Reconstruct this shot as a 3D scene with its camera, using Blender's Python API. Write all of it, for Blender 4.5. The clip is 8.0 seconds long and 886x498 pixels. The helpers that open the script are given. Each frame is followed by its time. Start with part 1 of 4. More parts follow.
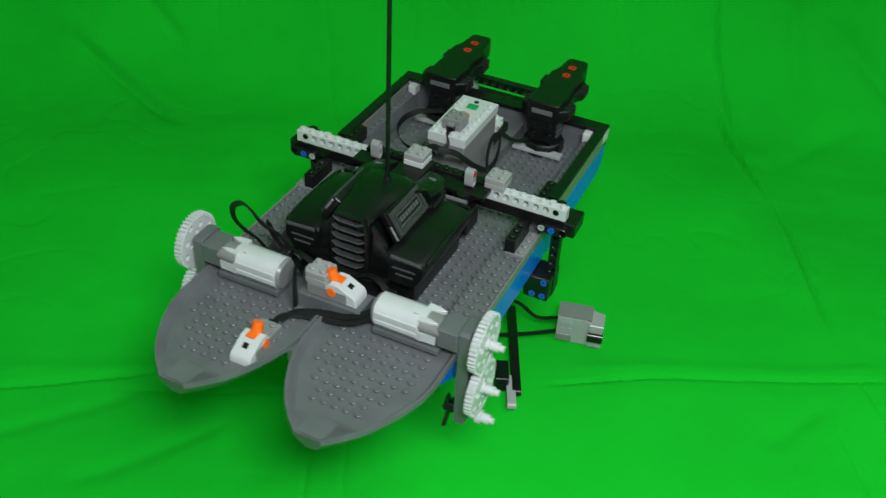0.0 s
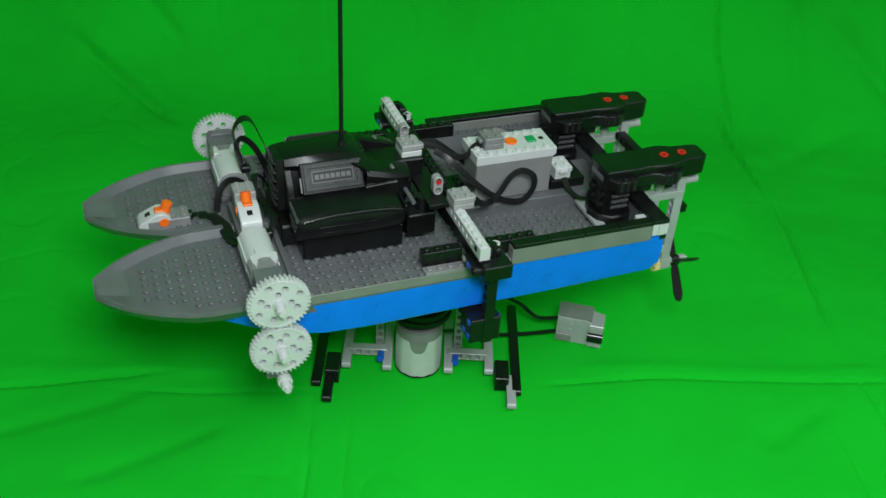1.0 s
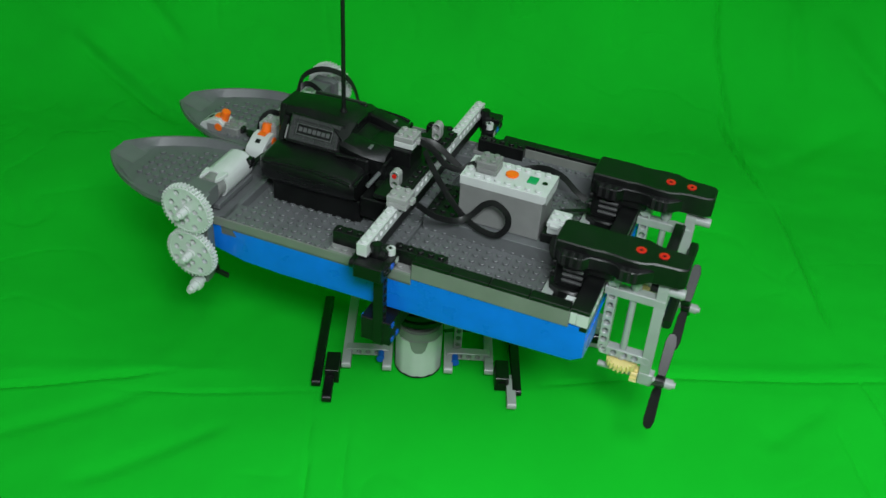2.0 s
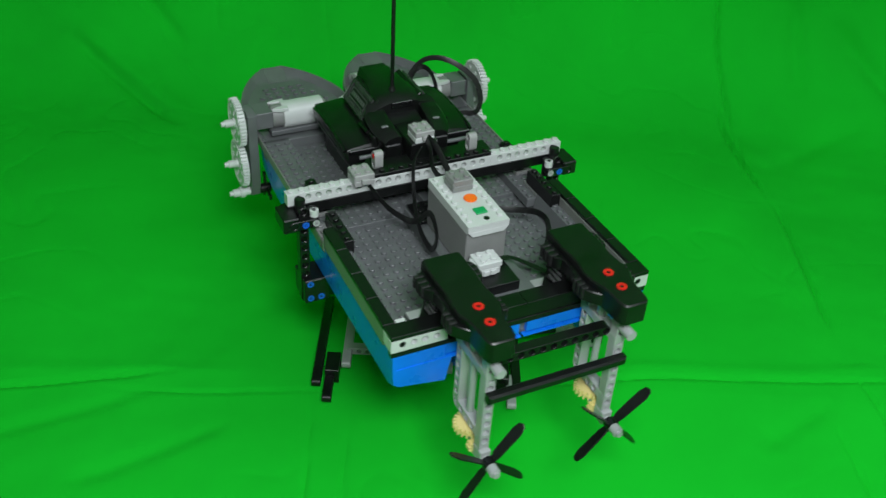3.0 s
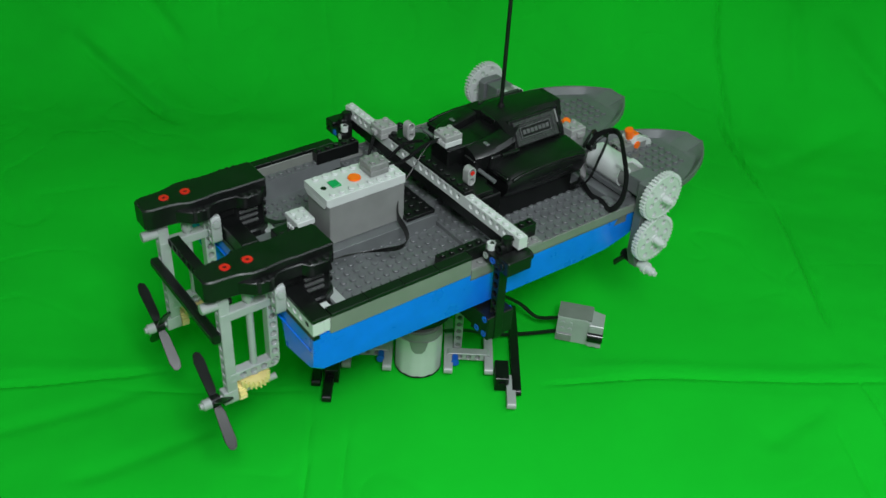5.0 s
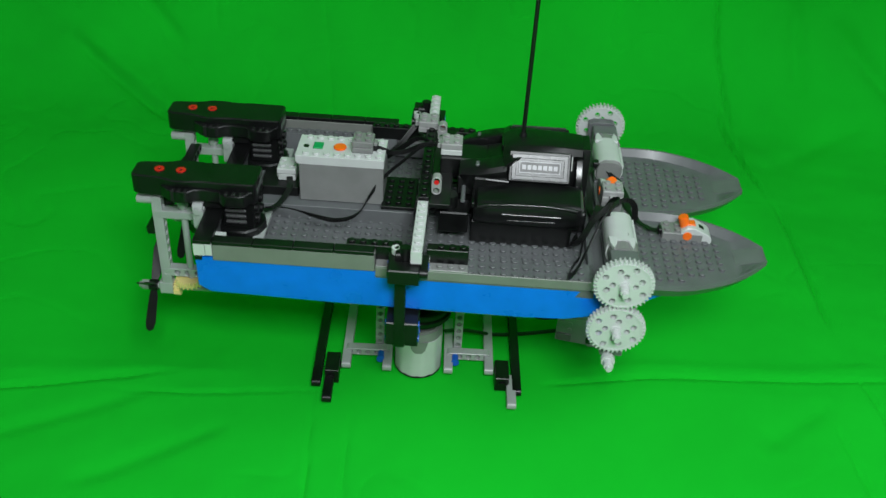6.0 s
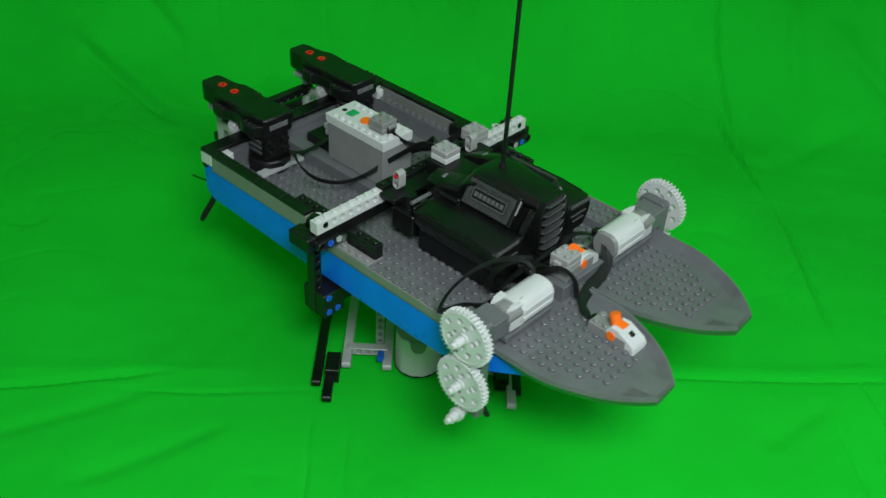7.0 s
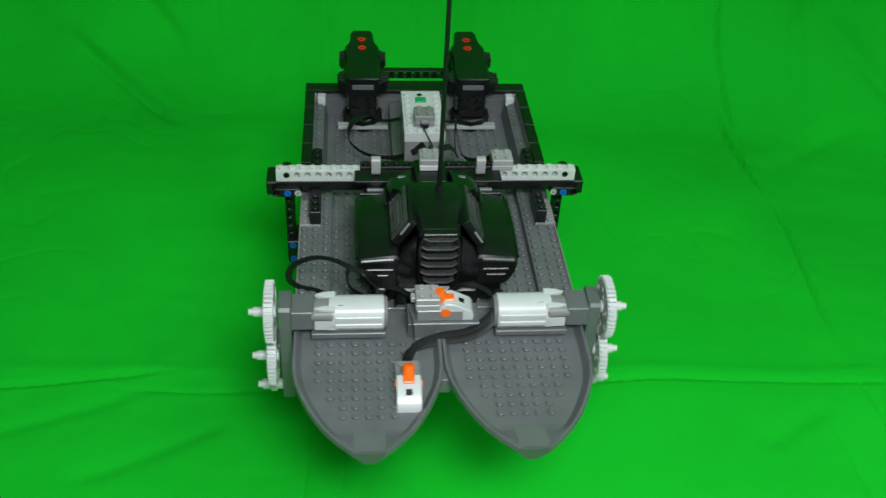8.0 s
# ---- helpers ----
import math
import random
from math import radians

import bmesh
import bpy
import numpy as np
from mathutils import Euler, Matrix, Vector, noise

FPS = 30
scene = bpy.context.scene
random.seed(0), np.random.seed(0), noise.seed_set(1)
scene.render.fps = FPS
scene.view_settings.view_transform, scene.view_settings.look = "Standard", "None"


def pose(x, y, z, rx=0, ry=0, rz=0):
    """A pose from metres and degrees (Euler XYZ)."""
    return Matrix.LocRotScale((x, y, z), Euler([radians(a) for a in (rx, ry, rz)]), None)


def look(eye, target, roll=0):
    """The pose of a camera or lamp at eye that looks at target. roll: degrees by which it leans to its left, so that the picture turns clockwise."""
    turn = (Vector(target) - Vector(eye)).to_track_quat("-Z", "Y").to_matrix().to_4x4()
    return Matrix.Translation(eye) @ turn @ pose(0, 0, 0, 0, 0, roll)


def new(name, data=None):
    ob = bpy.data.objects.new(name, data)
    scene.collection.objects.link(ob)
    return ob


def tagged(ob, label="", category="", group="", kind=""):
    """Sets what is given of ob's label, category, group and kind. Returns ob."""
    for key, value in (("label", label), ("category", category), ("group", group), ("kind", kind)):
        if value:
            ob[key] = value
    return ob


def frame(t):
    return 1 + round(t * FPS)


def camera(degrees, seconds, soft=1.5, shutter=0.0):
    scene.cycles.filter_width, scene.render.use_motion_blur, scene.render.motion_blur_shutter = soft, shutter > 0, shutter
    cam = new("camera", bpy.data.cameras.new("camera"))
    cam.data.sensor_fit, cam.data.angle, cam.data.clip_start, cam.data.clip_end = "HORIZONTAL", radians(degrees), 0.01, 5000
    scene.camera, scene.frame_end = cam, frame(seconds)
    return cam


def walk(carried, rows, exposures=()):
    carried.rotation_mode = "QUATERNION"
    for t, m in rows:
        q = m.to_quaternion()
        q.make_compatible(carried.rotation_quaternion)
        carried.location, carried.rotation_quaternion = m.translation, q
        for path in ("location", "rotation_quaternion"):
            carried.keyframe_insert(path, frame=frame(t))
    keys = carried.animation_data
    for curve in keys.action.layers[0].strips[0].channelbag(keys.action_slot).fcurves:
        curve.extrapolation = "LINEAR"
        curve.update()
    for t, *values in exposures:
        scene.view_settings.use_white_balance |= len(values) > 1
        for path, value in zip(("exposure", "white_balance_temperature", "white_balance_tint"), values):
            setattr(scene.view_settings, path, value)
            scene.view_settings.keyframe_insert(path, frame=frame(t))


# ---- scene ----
# ---- camera: a still camera on a stand ----
cam = camera(47.9, 8.0, soft=1.5, shutter=0.3)
EYE = pose(0, -0.6615, 0.615, 90 - 36.37, 0, -1.375) @ pose(0, 0, 0, 0, 0, 3.814)
walk(cam, [(0.0, EYE), (8.0, EYE)])

# ---- light: a lamp on a stand just over the camera, and the ceiling light of the room ----
world = bpy.data.worlds.new("room_air")
scene.world = world
world.use_nodes = True
world.node_tree.nodes["Background"].inputs["Color"].default_value = (0.9, 0.95, 1.0, 1)
world.node_tree.nodes["Background"].inputs["Strength"].default_value = 0.1
scene.view_settings.exposure = 0.0


def lamp(name, at, to, size, size_y, watts, colour=(1, 0.97, 0.93)):
    data = bpy.data.lights.new(name, "AREA")
    data.shape, data.size, data.size_y, data.energy, data.color = "RECTANGLE", size, size_y, watts, colour
    ob = new(name, data)
    ob.matrix_world = look(at, to)
    return ob


lamp("stand_lamp", (0.09, -0.76, 0.85), (0.14, -0.02, 0.05), 0.26, 0.15, 8.4, (0.93, 0.99, 1.02))
lamp("ceiling_light", (1.1, -0.9, 2.4), (0.2, 0.05, 0.0), 1.8, 0.9, 19.0, (0.9, 0.97, 1.04))


# ---- materials ----
def material(name, colour, rough=0.3, metal=0.0, vary=0.08, grain=60.0, bump=0.02, coat=0.0, fine=900.0, spec=0.5):
    m = bpy.data.materials.new(name)
    m.use_nodes = True
    nt = m.node_tree
    b = nt.nodes["Principled BSDF"]
    b.inputs["Metallic"].default_value = metal
    b.inputs["Specular IOR Level"].default_value = spec
    b.inputs["Coat Weight"].default_value = coat
    co = nt.nodes.new("ShaderNodeTexCoord")
    n1 = nt.nodes.new("ShaderNodeTexNoise")
    n1.inputs["Scale"].default_value, n1.inputs["Detail"].default_value = grain, 5
    n2 = nt.nodes.new("ShaderNodeTexNoise")
    n2.inputs["Scale"].default_value, n2.inputs["Detail"].default_value = fine, 3
    for n in (n1, n2):
        nt.links.new(co.outputs["Object"], n.inputs["Vector"])
    ramp = nt.nodes.new("ShaderNodeValToRGB")
    lo = [max(0.0, c * (1 - vary)) for c in colour]
    hi = [min(1.0, c * (1 + vary)) for c in colour]
    ramp.color_ramp.elements[0].position, ramp.color_ramp.elements[1].position = 0.3, 0.7
    ramp.color_ramp.elements[0].color, ramp.color_ramp.elements[1].color = (*lo, 1), (*hi, 1)
    nt.links.new(n1.outputs["Fac"], ramp.inputs["Fac"])
    nt.links.new(ramp.outputs["Color"], b.inputs["Base Color"])
    rr = nt.nodes.new("ShaderNodeMapRange")
    rr.inputs["To Min"].default_value, rr.inputs["To Max"].default_value = max(0.03, rough - 0.07), min(1, rough + 0.1)
    nt.links.new(n1.outputs["Fac"], rr.inputs["Value"])
    nt.links.new(rr.outputs["Result"], b.inputs["Roughness"])
    bp = nt.nodes.new("ShaderNodeBump")
    bp.inputs["Strength"].default_value, bp.inputs["Distance"].default_value = bump, 0.001
    nt.links.new(n2.outputs["Fac"], bp.inputs["Height"])
    nt.links.new(bp.outputs["Normal"], b.inputs["Normal"])
    return m


CLOTH = material("green_cloth", (0.005, 0.49, 0.02), 0.92, vary=0.12, grain=3.5, bump=0.25, fine=1400, spec=0.1)
BLACK = material("black_plastic", (0.005, 0.0055, 0.0055), 0.33, vary=0.3, spec=0.4)
SATIN = material("satin_black_plastic", (0.005, 0.0055, 0.0055), 0.34, vary=0.3, spec=0.4)
GLOSS = material("glossy_black_plastic", (0.005, 0.0055, 0.0055), 0.2, vary=0.3, spec=0.45)
DGREY = material("dark_grey_plastic", (0.112, 0.119, 0.123), 0.36, vary=0.1)
MGREY = material("mid_grey_plastic", (0.20, 0.205, 0.20), 0.32)
LGREY = material("light_grey_plastic", (0.34, 0.36, 0.355), 0.3)
WHITE = material("off_white_plastic", (0.53, 0.555, 0.545), 0.3, vary=0.04)
TILE = material("smooth_grey_tile_sheen", (0.128, 0.135, 0.139), 0.16)
PLATE = material("dark_glossy_plate", (0.036, 0.038, 0.038), 0.26, spec=0.45)
SILVER = material("worn_silver_print", (0.11, 0.113, 0.115), 0.3, metal=0.3)
DULL = material("dull_black_plastic", (0.012, 0.0125, 0.0125), 0.6, spec=0.25)
# black lifted towards grey: edge highlights put into the base colour
SLAT = material("sheen_black_plastic", (0.055, 0.056, 0.057), 0.25)
PLUG = material("plug_grey_plastic", (0.3, 0.305, 0.3), 0.35)
BLUE = material("blue_plastic", (0.004, 0.17, 0.8), 0.28)
PINBLUE = material("blue_pin_plastic", (0.01, 0.1, 0.55), 0.3)
RED = material("red_plastic", (0.6, 0.01, 0.012), 0.3)
ORANGE = material("orange_plastic", (0.9, 0.16, 0.01), 0.3)
GREEN = material("green_button_plastic", (0.01, 0.3, 0.09), 0.3)
YELLOW = material("cream_yellow_plastic", (0.75, 0.62, 0.25), 0.35)
CABLE = material("black_ribbon_cable", (0.007, 0.0075, 0.0075), 0.4, bump=0.05, spec=0.4)
PLASTER = material("wall_plaster", (0.72, 0.72, 0.7), 0.9, bump=0.2, fine=300)
DECKSIDE = material("olive_grey_plastic", (0.172, 0.182, 0.166), 0.36)


# ---- mesh helpers, in millimetres ----
def link(name, bm, mat, parent=None, label="", smooth=True):
    bmesh.ops.recalc_face_normals(bm, faces=bm.faces)
    bm.transform(Matrix.Scale(0.001, 4))
    me = bpy.data.meshes.new(name)
    bm.to_mesh(me)
    bm.free()
    me.materials.append(mat)
    if smooth:
        me.set_sharp_from_angle(angle=radians(35))
        for p in me.polygons:
            p.use_smooth = True
    ob = new(name, me)
    if parent:
        ob.parent = parent
    if label:
        ob["label"] = label
    return ob


def part(name, bm, mat, parent, label=""):
    return link(name, bm, mat, parent, label)


def share(name, source, parent, m):
    """Another part on the same mesh."""
    ob = new(name, source.data)
    ob.parent = parent
    ob.matrix_basis = m
    return ob


def mmpose(x, y, z, rx=0, ry=0, rz=0):
    return pose(x / 1000, y / 1000, z / 1000, rx, ry, rz)


def local(x=0, y=0, z=0, rx=0, ry=0, rz=0):
    return pose(x, y, z, rx, ry, rz)


def box(bm, x0, x1, y0, y1, z0, z1, bevel=0.4, m=None):
    t = bmesh.new()
    bmesh.ops.create_cube(t, size=1)
    t.transform(Matrix.Translation(((x0 + x1) / 2, (y0 + y1) / 2, (z0 + z1) / 2)) @ Matrix.Diagonal((x1 - x0, y1 - y0, z1 - z0, 1)))
    if bevel:
        bmesh.ops.bevel(t, geom=t.edges[:], offset=bevel, segments=1, affect="EDGES")
    merge(bm, t, m)


def merge(bm, t, m=None):
    if m is not None:
        t.transform(m)
    me = bpy.data.meshes.new("tmp")
    t.to_mesh(me)
    t.free()
    bm.from_mesh(me)
    bpy.data.meshes.remove(me)


def cyl(bm, p0, p1, r, r1=None, seg=16, bevel=0.0):
    p0, p1 = Vector(p0), Vector(p1)
    t = bmesh.new()
    bmesh.ops.create_cone(t, cap_ends=True, segments=seg, radius1=r, radius2=r if r1 is None else r1, depth=(p1 - p0).length)
    if bevel:
        rim = [e for e in t.edges if len(e.link_faces) == 2 and any(len(f.verts) == seg for f in e.link_faces)]
        bmesh.ops.bevel(t, geom=rim, offset=bevel, segments=2, affect="EDGES")
    q = (p1 - p0).to_track_quat("Z", "Y").to_matrix().to_4x4()
    merge(bm, t, Matrix.Translation((p0 + p1) / 2) @ q)


def ring(cx, cy, r, n=14, a0=0.0):
    return [(cx + r * math.cos(a0 + 2 * math.pi * k / n), cy + r * math.sin(a0 + 2 * math.pi * k / n)) for k in range(n)]


def plate(bm, outline, holes, z0, z1, m=None, bevel=0.0):
    """A flat plate with holes through it: outline and holes in x, y, thickness in z."""
    t = bmesh.new()
    for loop in (outline, *holes):
        vs = [t.verts.new((x, y, z0)) for x, y in loop]
        for a, b in zip(vs, vs[1:] + vs[:1]):
            t.edges.new((a, b))
    if holes:
        bmesh.ops.triangle_fill(t, edges=t.edges[:], use_beauty=True)
    else:
        t.faces.new(t.verts[:])
    made = bmesh.ops.extrude_face_region(t, geom=t.faces[:])
    bmesh.ops.translate(t, verts=[v for v in made["geom"] if isinstance(v, bmesh.types.BMVert)], vec=(0, 0, z1 - z0))
    bmesh.ops.recalc_face_normals(t, faces=t.faces)
    if bevel:
        side = [e for e in t.edges if len(e.link_faces) == 2 and e.calc_face_angle(0) > 1.2 and abs(e.verts[0].co.z - e.verts[1].co.z) < 1e-6]
        bmesh.ops.bevel(t, geom=side, offset=bevel, segments=1, affect="EDGES")
    merge(bm, t, m)


def liftarm(bm, n, m, thick=7.8, high=7.4, pitch=8.0, r=2.45, square=False):
    """A studless beam of n holes along x from the origin, holes along z."""
    h = high / 2
    if square:
        outline = [(-4, -h), (pitch * (n - 1) + 4, -h), (pitch * (n - 1) + 4, h), (-4, h)]
    else:
        outline = [(pitch * (n - 1) + h * math.sin(a), -h * math.cos(a)) for a in np.linspace(0, math.pi, 9)]
        outline += [(-h * math.sin(a), h * math.cos(a)) for a in np.linspace(0, math.pi, 9)]
    plate(bm, outline, [ring(pitch * k, 0, r, 12) for k in range(n)], -thick / 2, thick / 2, m, bevel=0.35)


def stud(bm, x, y, z, r=2.45, h=1.8, seg=10):
    vs = [bm.verts.new((x + r * math.cos(2 * math.pi * k / seg), y + r * math.sin(2 * math.pi * k / seg), z)) for k in range(seg)]
    top = [bm.verts.new((v.co.x, v.co.y, z + h - 0.3)) for v in vs]
    cap = [bm.verts.new((x + (v.co.x - x) * 0.88, y + (v.co.y - y) * 0.88, z + h)) for v in vs]
    for k in range(seg):
        j = (k + 1) % seg
        bm.faces.new((vs[k], vs[j], top[j], top[k]))
        bm.faces.new((top[k], top[j], cap[j], cap[k]))
    bm.faces.new(cap)


def loft(bm, sections, caps=True):
    rows = [[bm.verts.new(p) for p in s] for s in sections]
    for a, b in zip(rows, rows[1:]):
        n = len(a)
        for k in range(n):
            bm.faces.new((a[k], a[(k + 1) % n], b[(k + 1) % n], b[k]))
    if caps:
        bm.faces.new(rows[0])
        bm.faces.new(rows[-1][::-1])


def spline(points, steps=8):
    pts = [Vector(p) for p in points]
    pts = [2 * pts[0] - pts[1]] + pts + [2 * pts[-1] - pts[-2]]
    out = []
    for a, b, c, d in zip(pts, pts[1:], pts[2:], pts[3:]):
        for k in range(steps):
            t = k / steps
            out.append(0.5 * (2 * b + (c - a) * t + (2 * a - 5 * b + 4 * c - d) * t * t + (3 * b - a - 3 * c + d) * t ** 3))
    out.append(pts[-2])
    return out


def ribbon(bm, points, wide=4.6, thick=1.5, up=(0, 0, 1)):
    """A flat four-core cable along points; up: the way its flat side faces."""
    path = spline(points)
    rows = []
    side0 = None
    for k, p in enumerate(path):
        d = (path[min(k + 1, len(path) - 1)] - path[max(k - 1, 0)]).normalized()
        s = d.cross(Vector(up))
        if s.length < 0.15 and side0:
            s = side0
        s = s - d * s.dot(d)
        s.normalize()
        if side0 and s.dot(side0) < 0:
            s = -s
        if side0:
            s = (s * 0.5 + side0 * 0.5).normalized()
        side0 = s
        n = d.cross(s)
        w, t = wide / 2, thick / 2
        prof = [(-w, -0.4 * t), (-w, 0.4 * t)]
        for c in range(4):
            x0 = -w + wide * c / 4
            prof += [(x0 + wide / 8, t)] + ([(x0 + wide / 4, 0.45 * t)] if c < 3 else [])
        prof += [(w, 0.4 * t), (w, -0.4 * t), (0, -t)]
        rows.append([p + s * x + n * y for x, y in prof])
    loft(bm, rows)


# ---- setting ----
def crease(d, w):
    return math.exp(-(d / w) ** 2)


def furrow(x, y, x0, y0, x1, y1, wide, deep, wob=0.0):
    """One crease of the cloth between two places, fading out at its ends; deep below 0 is a ridge."""
    ex, ey = x1 - x0, y1 - y0
    n = math.hypot(ex, ey)
    along = ((x - x0) * ex + (y - y0) * ey) / n / n
    if along < -0.2 or along > 1.2:
        return 0.0
    across = ((x - x0) * ey - (y - y0) * ex) / n + wob
    if abs(across) > 3.2 * wide:
        return 0.0
    fade = min(1.0, max(0.0, (along + 0.2) / 0.3)) * min(1.0, max(0.0, (1.2 - along) / 0.3))
    return -deep * crease(across, wide) * fade


def cloth_lift(x, y):
    """Height of the cloth in mm over the table at x, y in mm."""
    u, v = x / 1000, y / 1000
    h = 7.0 * noise.fractal(Vector((u * 2.2, v * 1.6, 3.1)), 0.9, 2.1, 3)
    soft = 0.6 + 0.9 * noise.noise(Vector((u * 3, v * 3, 9.1)))
    h += 2.4 * soft * noise.noise(Vector((u * 9 + v * 4, v * 5 - u * 2, 7.7)))
    h += 2.4 * soft * noise.noise(Vector((u * 7 - v * 16, v * 9 + u * 6, 2.2)))
    h += 0.9 * soft * noise.noise(Vector((u * 34 - v * 12, v * 40 + u * 8, 5.2)))
    wob = 6 * noise.noise(Vector((u * 7, v * 7, 4.4))) + 1.6 * noise.noise(Vector((u * 24, v * 24, 8.4)))
    # fine crumples, in patches
    patch = max(0.0, 0.25 + noise.noise(Vector((u * 4.3, v * 4.3, 6.6))))
    line = noise.noise(Vector((u * 5 - v * 9 + 0.2 * wob, v * 11 + u * 7, 1.7)))
    h -= 1.3 * patch * math.exp(-(line / 0.05) ** 2)
    # the sheet tips towards its front edge past the cross fold
    h -= 0.06 * max(0.0, -20 - y) * min(1.0, max(0.0, (abs(x + 20) - 60) / 120))
    # the cross fold, pressed in at two stretches
    h += furrow(x, y, -380, -58, -235, -28, 3.0, 3.4, 0.4 * wob)
    h += furrow(x, y, -240, -46, -60, -38, 2.6, 1.6, 0.7 * wob)
    h += furrow(x, y, 120, -19, 200, -6, 2.6, 2.8, 0.3 * wob)
    h += furrow(x, y, 195, -6, 420, 6, 2.8, 2.6, 0.3 * wob)
    h += furrow(x, y, 150, 2, 420, 18, 8, -1.5, wob)
    h += furrow(x, y, -360, -36, -170, -16, 8, -1.5, wob)
    # the lengthwise folds
    h += furrow(x, y, -82, -210, -92, 20, 1.9, 2.2, 0.4 * wob)
    h += furrow(x, y, -53, -215, -56, -40, 1.8, 2.0, 0.3 * wob)
    h += furrow(x, y, -85, 260, -150, 620, 2.6, 0.8, 0.6 * wob)
    h += furrow(x, y, 401, 100, 398, 270, 2.6, 4.2, 0.5 * wob)
    h += furrow(x, y, 388, 330, 372, 480, 2.6, 4.5, wob)
    h += furrow(x, y, 384, 470, 366, 660, 2.8, 3.9, wob)
    h += furrow(x, y, 376, 360, 392, 460, 3.0, 1.6, wob)
    h += furrow(x, y, 390, 110, 384, 640, 12, -2.2, wob)
    h += furrow(x, y, 404, 4, 416, -60, 2.2, 2.4, 0.4 * wob)
    h += furrow(x, y, 368, -60, 373, -135, 2.4, 1.8, 0.5 * wob)
    # broad slack folds
    h += furrow(x, y, -450, 540, -325, 430, 9, 7.5, wob)
    h += furrow(x, y, -470, 570, -300, 440, 16, -4.0, wob)
    h += furrow(x, y, -405, 640, -335, 560, 9, 5.0, wob)
    h += furrow(x, y, 540, 610, 610, 525, 13, 8.0, wob)
    h += furrow(x, y, 474, 640, 486, 540, 11, 6.0, wob)
    h += furrow(x, y, 560, 480, 420, 380, 15, 3.0, wob)
    h += furrow(x, y, -350, -108, -235, -46, 8, 2.4, wob)
    h += furrow(x, y, -262, -138, -170, -84, 8, 2.4, wob)
    h += furrow(x, y, -330, -140, -240, -90, 14, -1.3, wob)
    h += furrow(x, y, 300, -70, 360, -30, 10, 2.4, wob)
    near = min(1.0, max(0.0, (math.hypot(x, y) - 60) / 110))
    return h * near


def build_cloth():
    bm = bmesh.new()
    xs = np.concatenate([np.linspace(-1500, -520, 40), np.linspace(-516, 516, 390), np.linspace(520, 660, 46), np.linspace(680, 1500, 34)])
    ss = np.concatenate([np.linspace(-900, -230, 30), np.linspace(-226, 60, 130), np.linspace(63, 700, 220), np.linspace(706, 2200, 50)])
    back, rad = 430.0, 165.0
    rows = []
    for s in ss:
        row = []
        for x in xs:
            if s < back:
                y, z, ny, nz = s, 0.0, 0.0, 1.0
            elif s < back + rad * math.pi / 2:
                a = (s - back) / rad
                y, z, ny, nz = back + rad * math.sin(a), rad - rad * math.cos(a), -math.sin(a), math.cos(a)
            else:
                y, z, ny, nz = back + rad, rad + s - back - rad * math.pi / 2, -1.0, 0.0
            lift = cloth_lift(x, s)
            if s > back:
                lift += 5.0 * math.sin(x / 95 + 2.5 * noise.noise(Vector((x / 300, s / 900, 0)))) * min(1.0, (s - back) / 400)
            row.append(bm.verts.new((x, y + ny * lift, z + nz * lift - 1.0)))
        rows.append(row)
    for a, b in zip(rows, rows[1:]):
        for k in range(len(xs) - 1):
            bm.faces.new((a[k], a[k + 1], b[k + 1], b[k]))
    ob = link("backdrop_cloth", bm, CLOTH)
    tagged(ob, "bright green creased cloth laid over the table and up the wall", "backdrop", kind="structure")


def build_room():
    def slab(name, x0, x1, y0, y1, z0, z1, label):
        bm = bmesh.new()
        box(bm, x0, x1, y0, y1, z0, z1, 0)
        tagged(link(name, bm, PLASTER, smooth=False), label, "wall" if "wall" in name else name, kind="structure")

    slab("floor", -2100, 2100, -2600, 900, -160, -60, "plain pale floor under the green cloth")
    slab("wall_north", -2100, 2100, 640, 740, -20, 2600, "plain pale wall behind the green cloth")
    # south and side walls and ceiling: unseen, added to close the set and bounce light
    slab("wall_south", -2100, 2100, -2600, -2500, -60, 2600, "plain pale wall added unseen behind the camera")
    slab("wall_east", 2000, 2100, -2500, 700, -20, 2600, "plain pale side wall added out of view")
    slab("wall_west", -2100, -2000, -2500, 700, -20, 2600, "plain pale side wall added out of view")
    slab("ceiling", -2100, 2100, -2600, 800, 2600, 2700, "plain pale ceiling added out of view over the table")


build_cloth()
build_room()


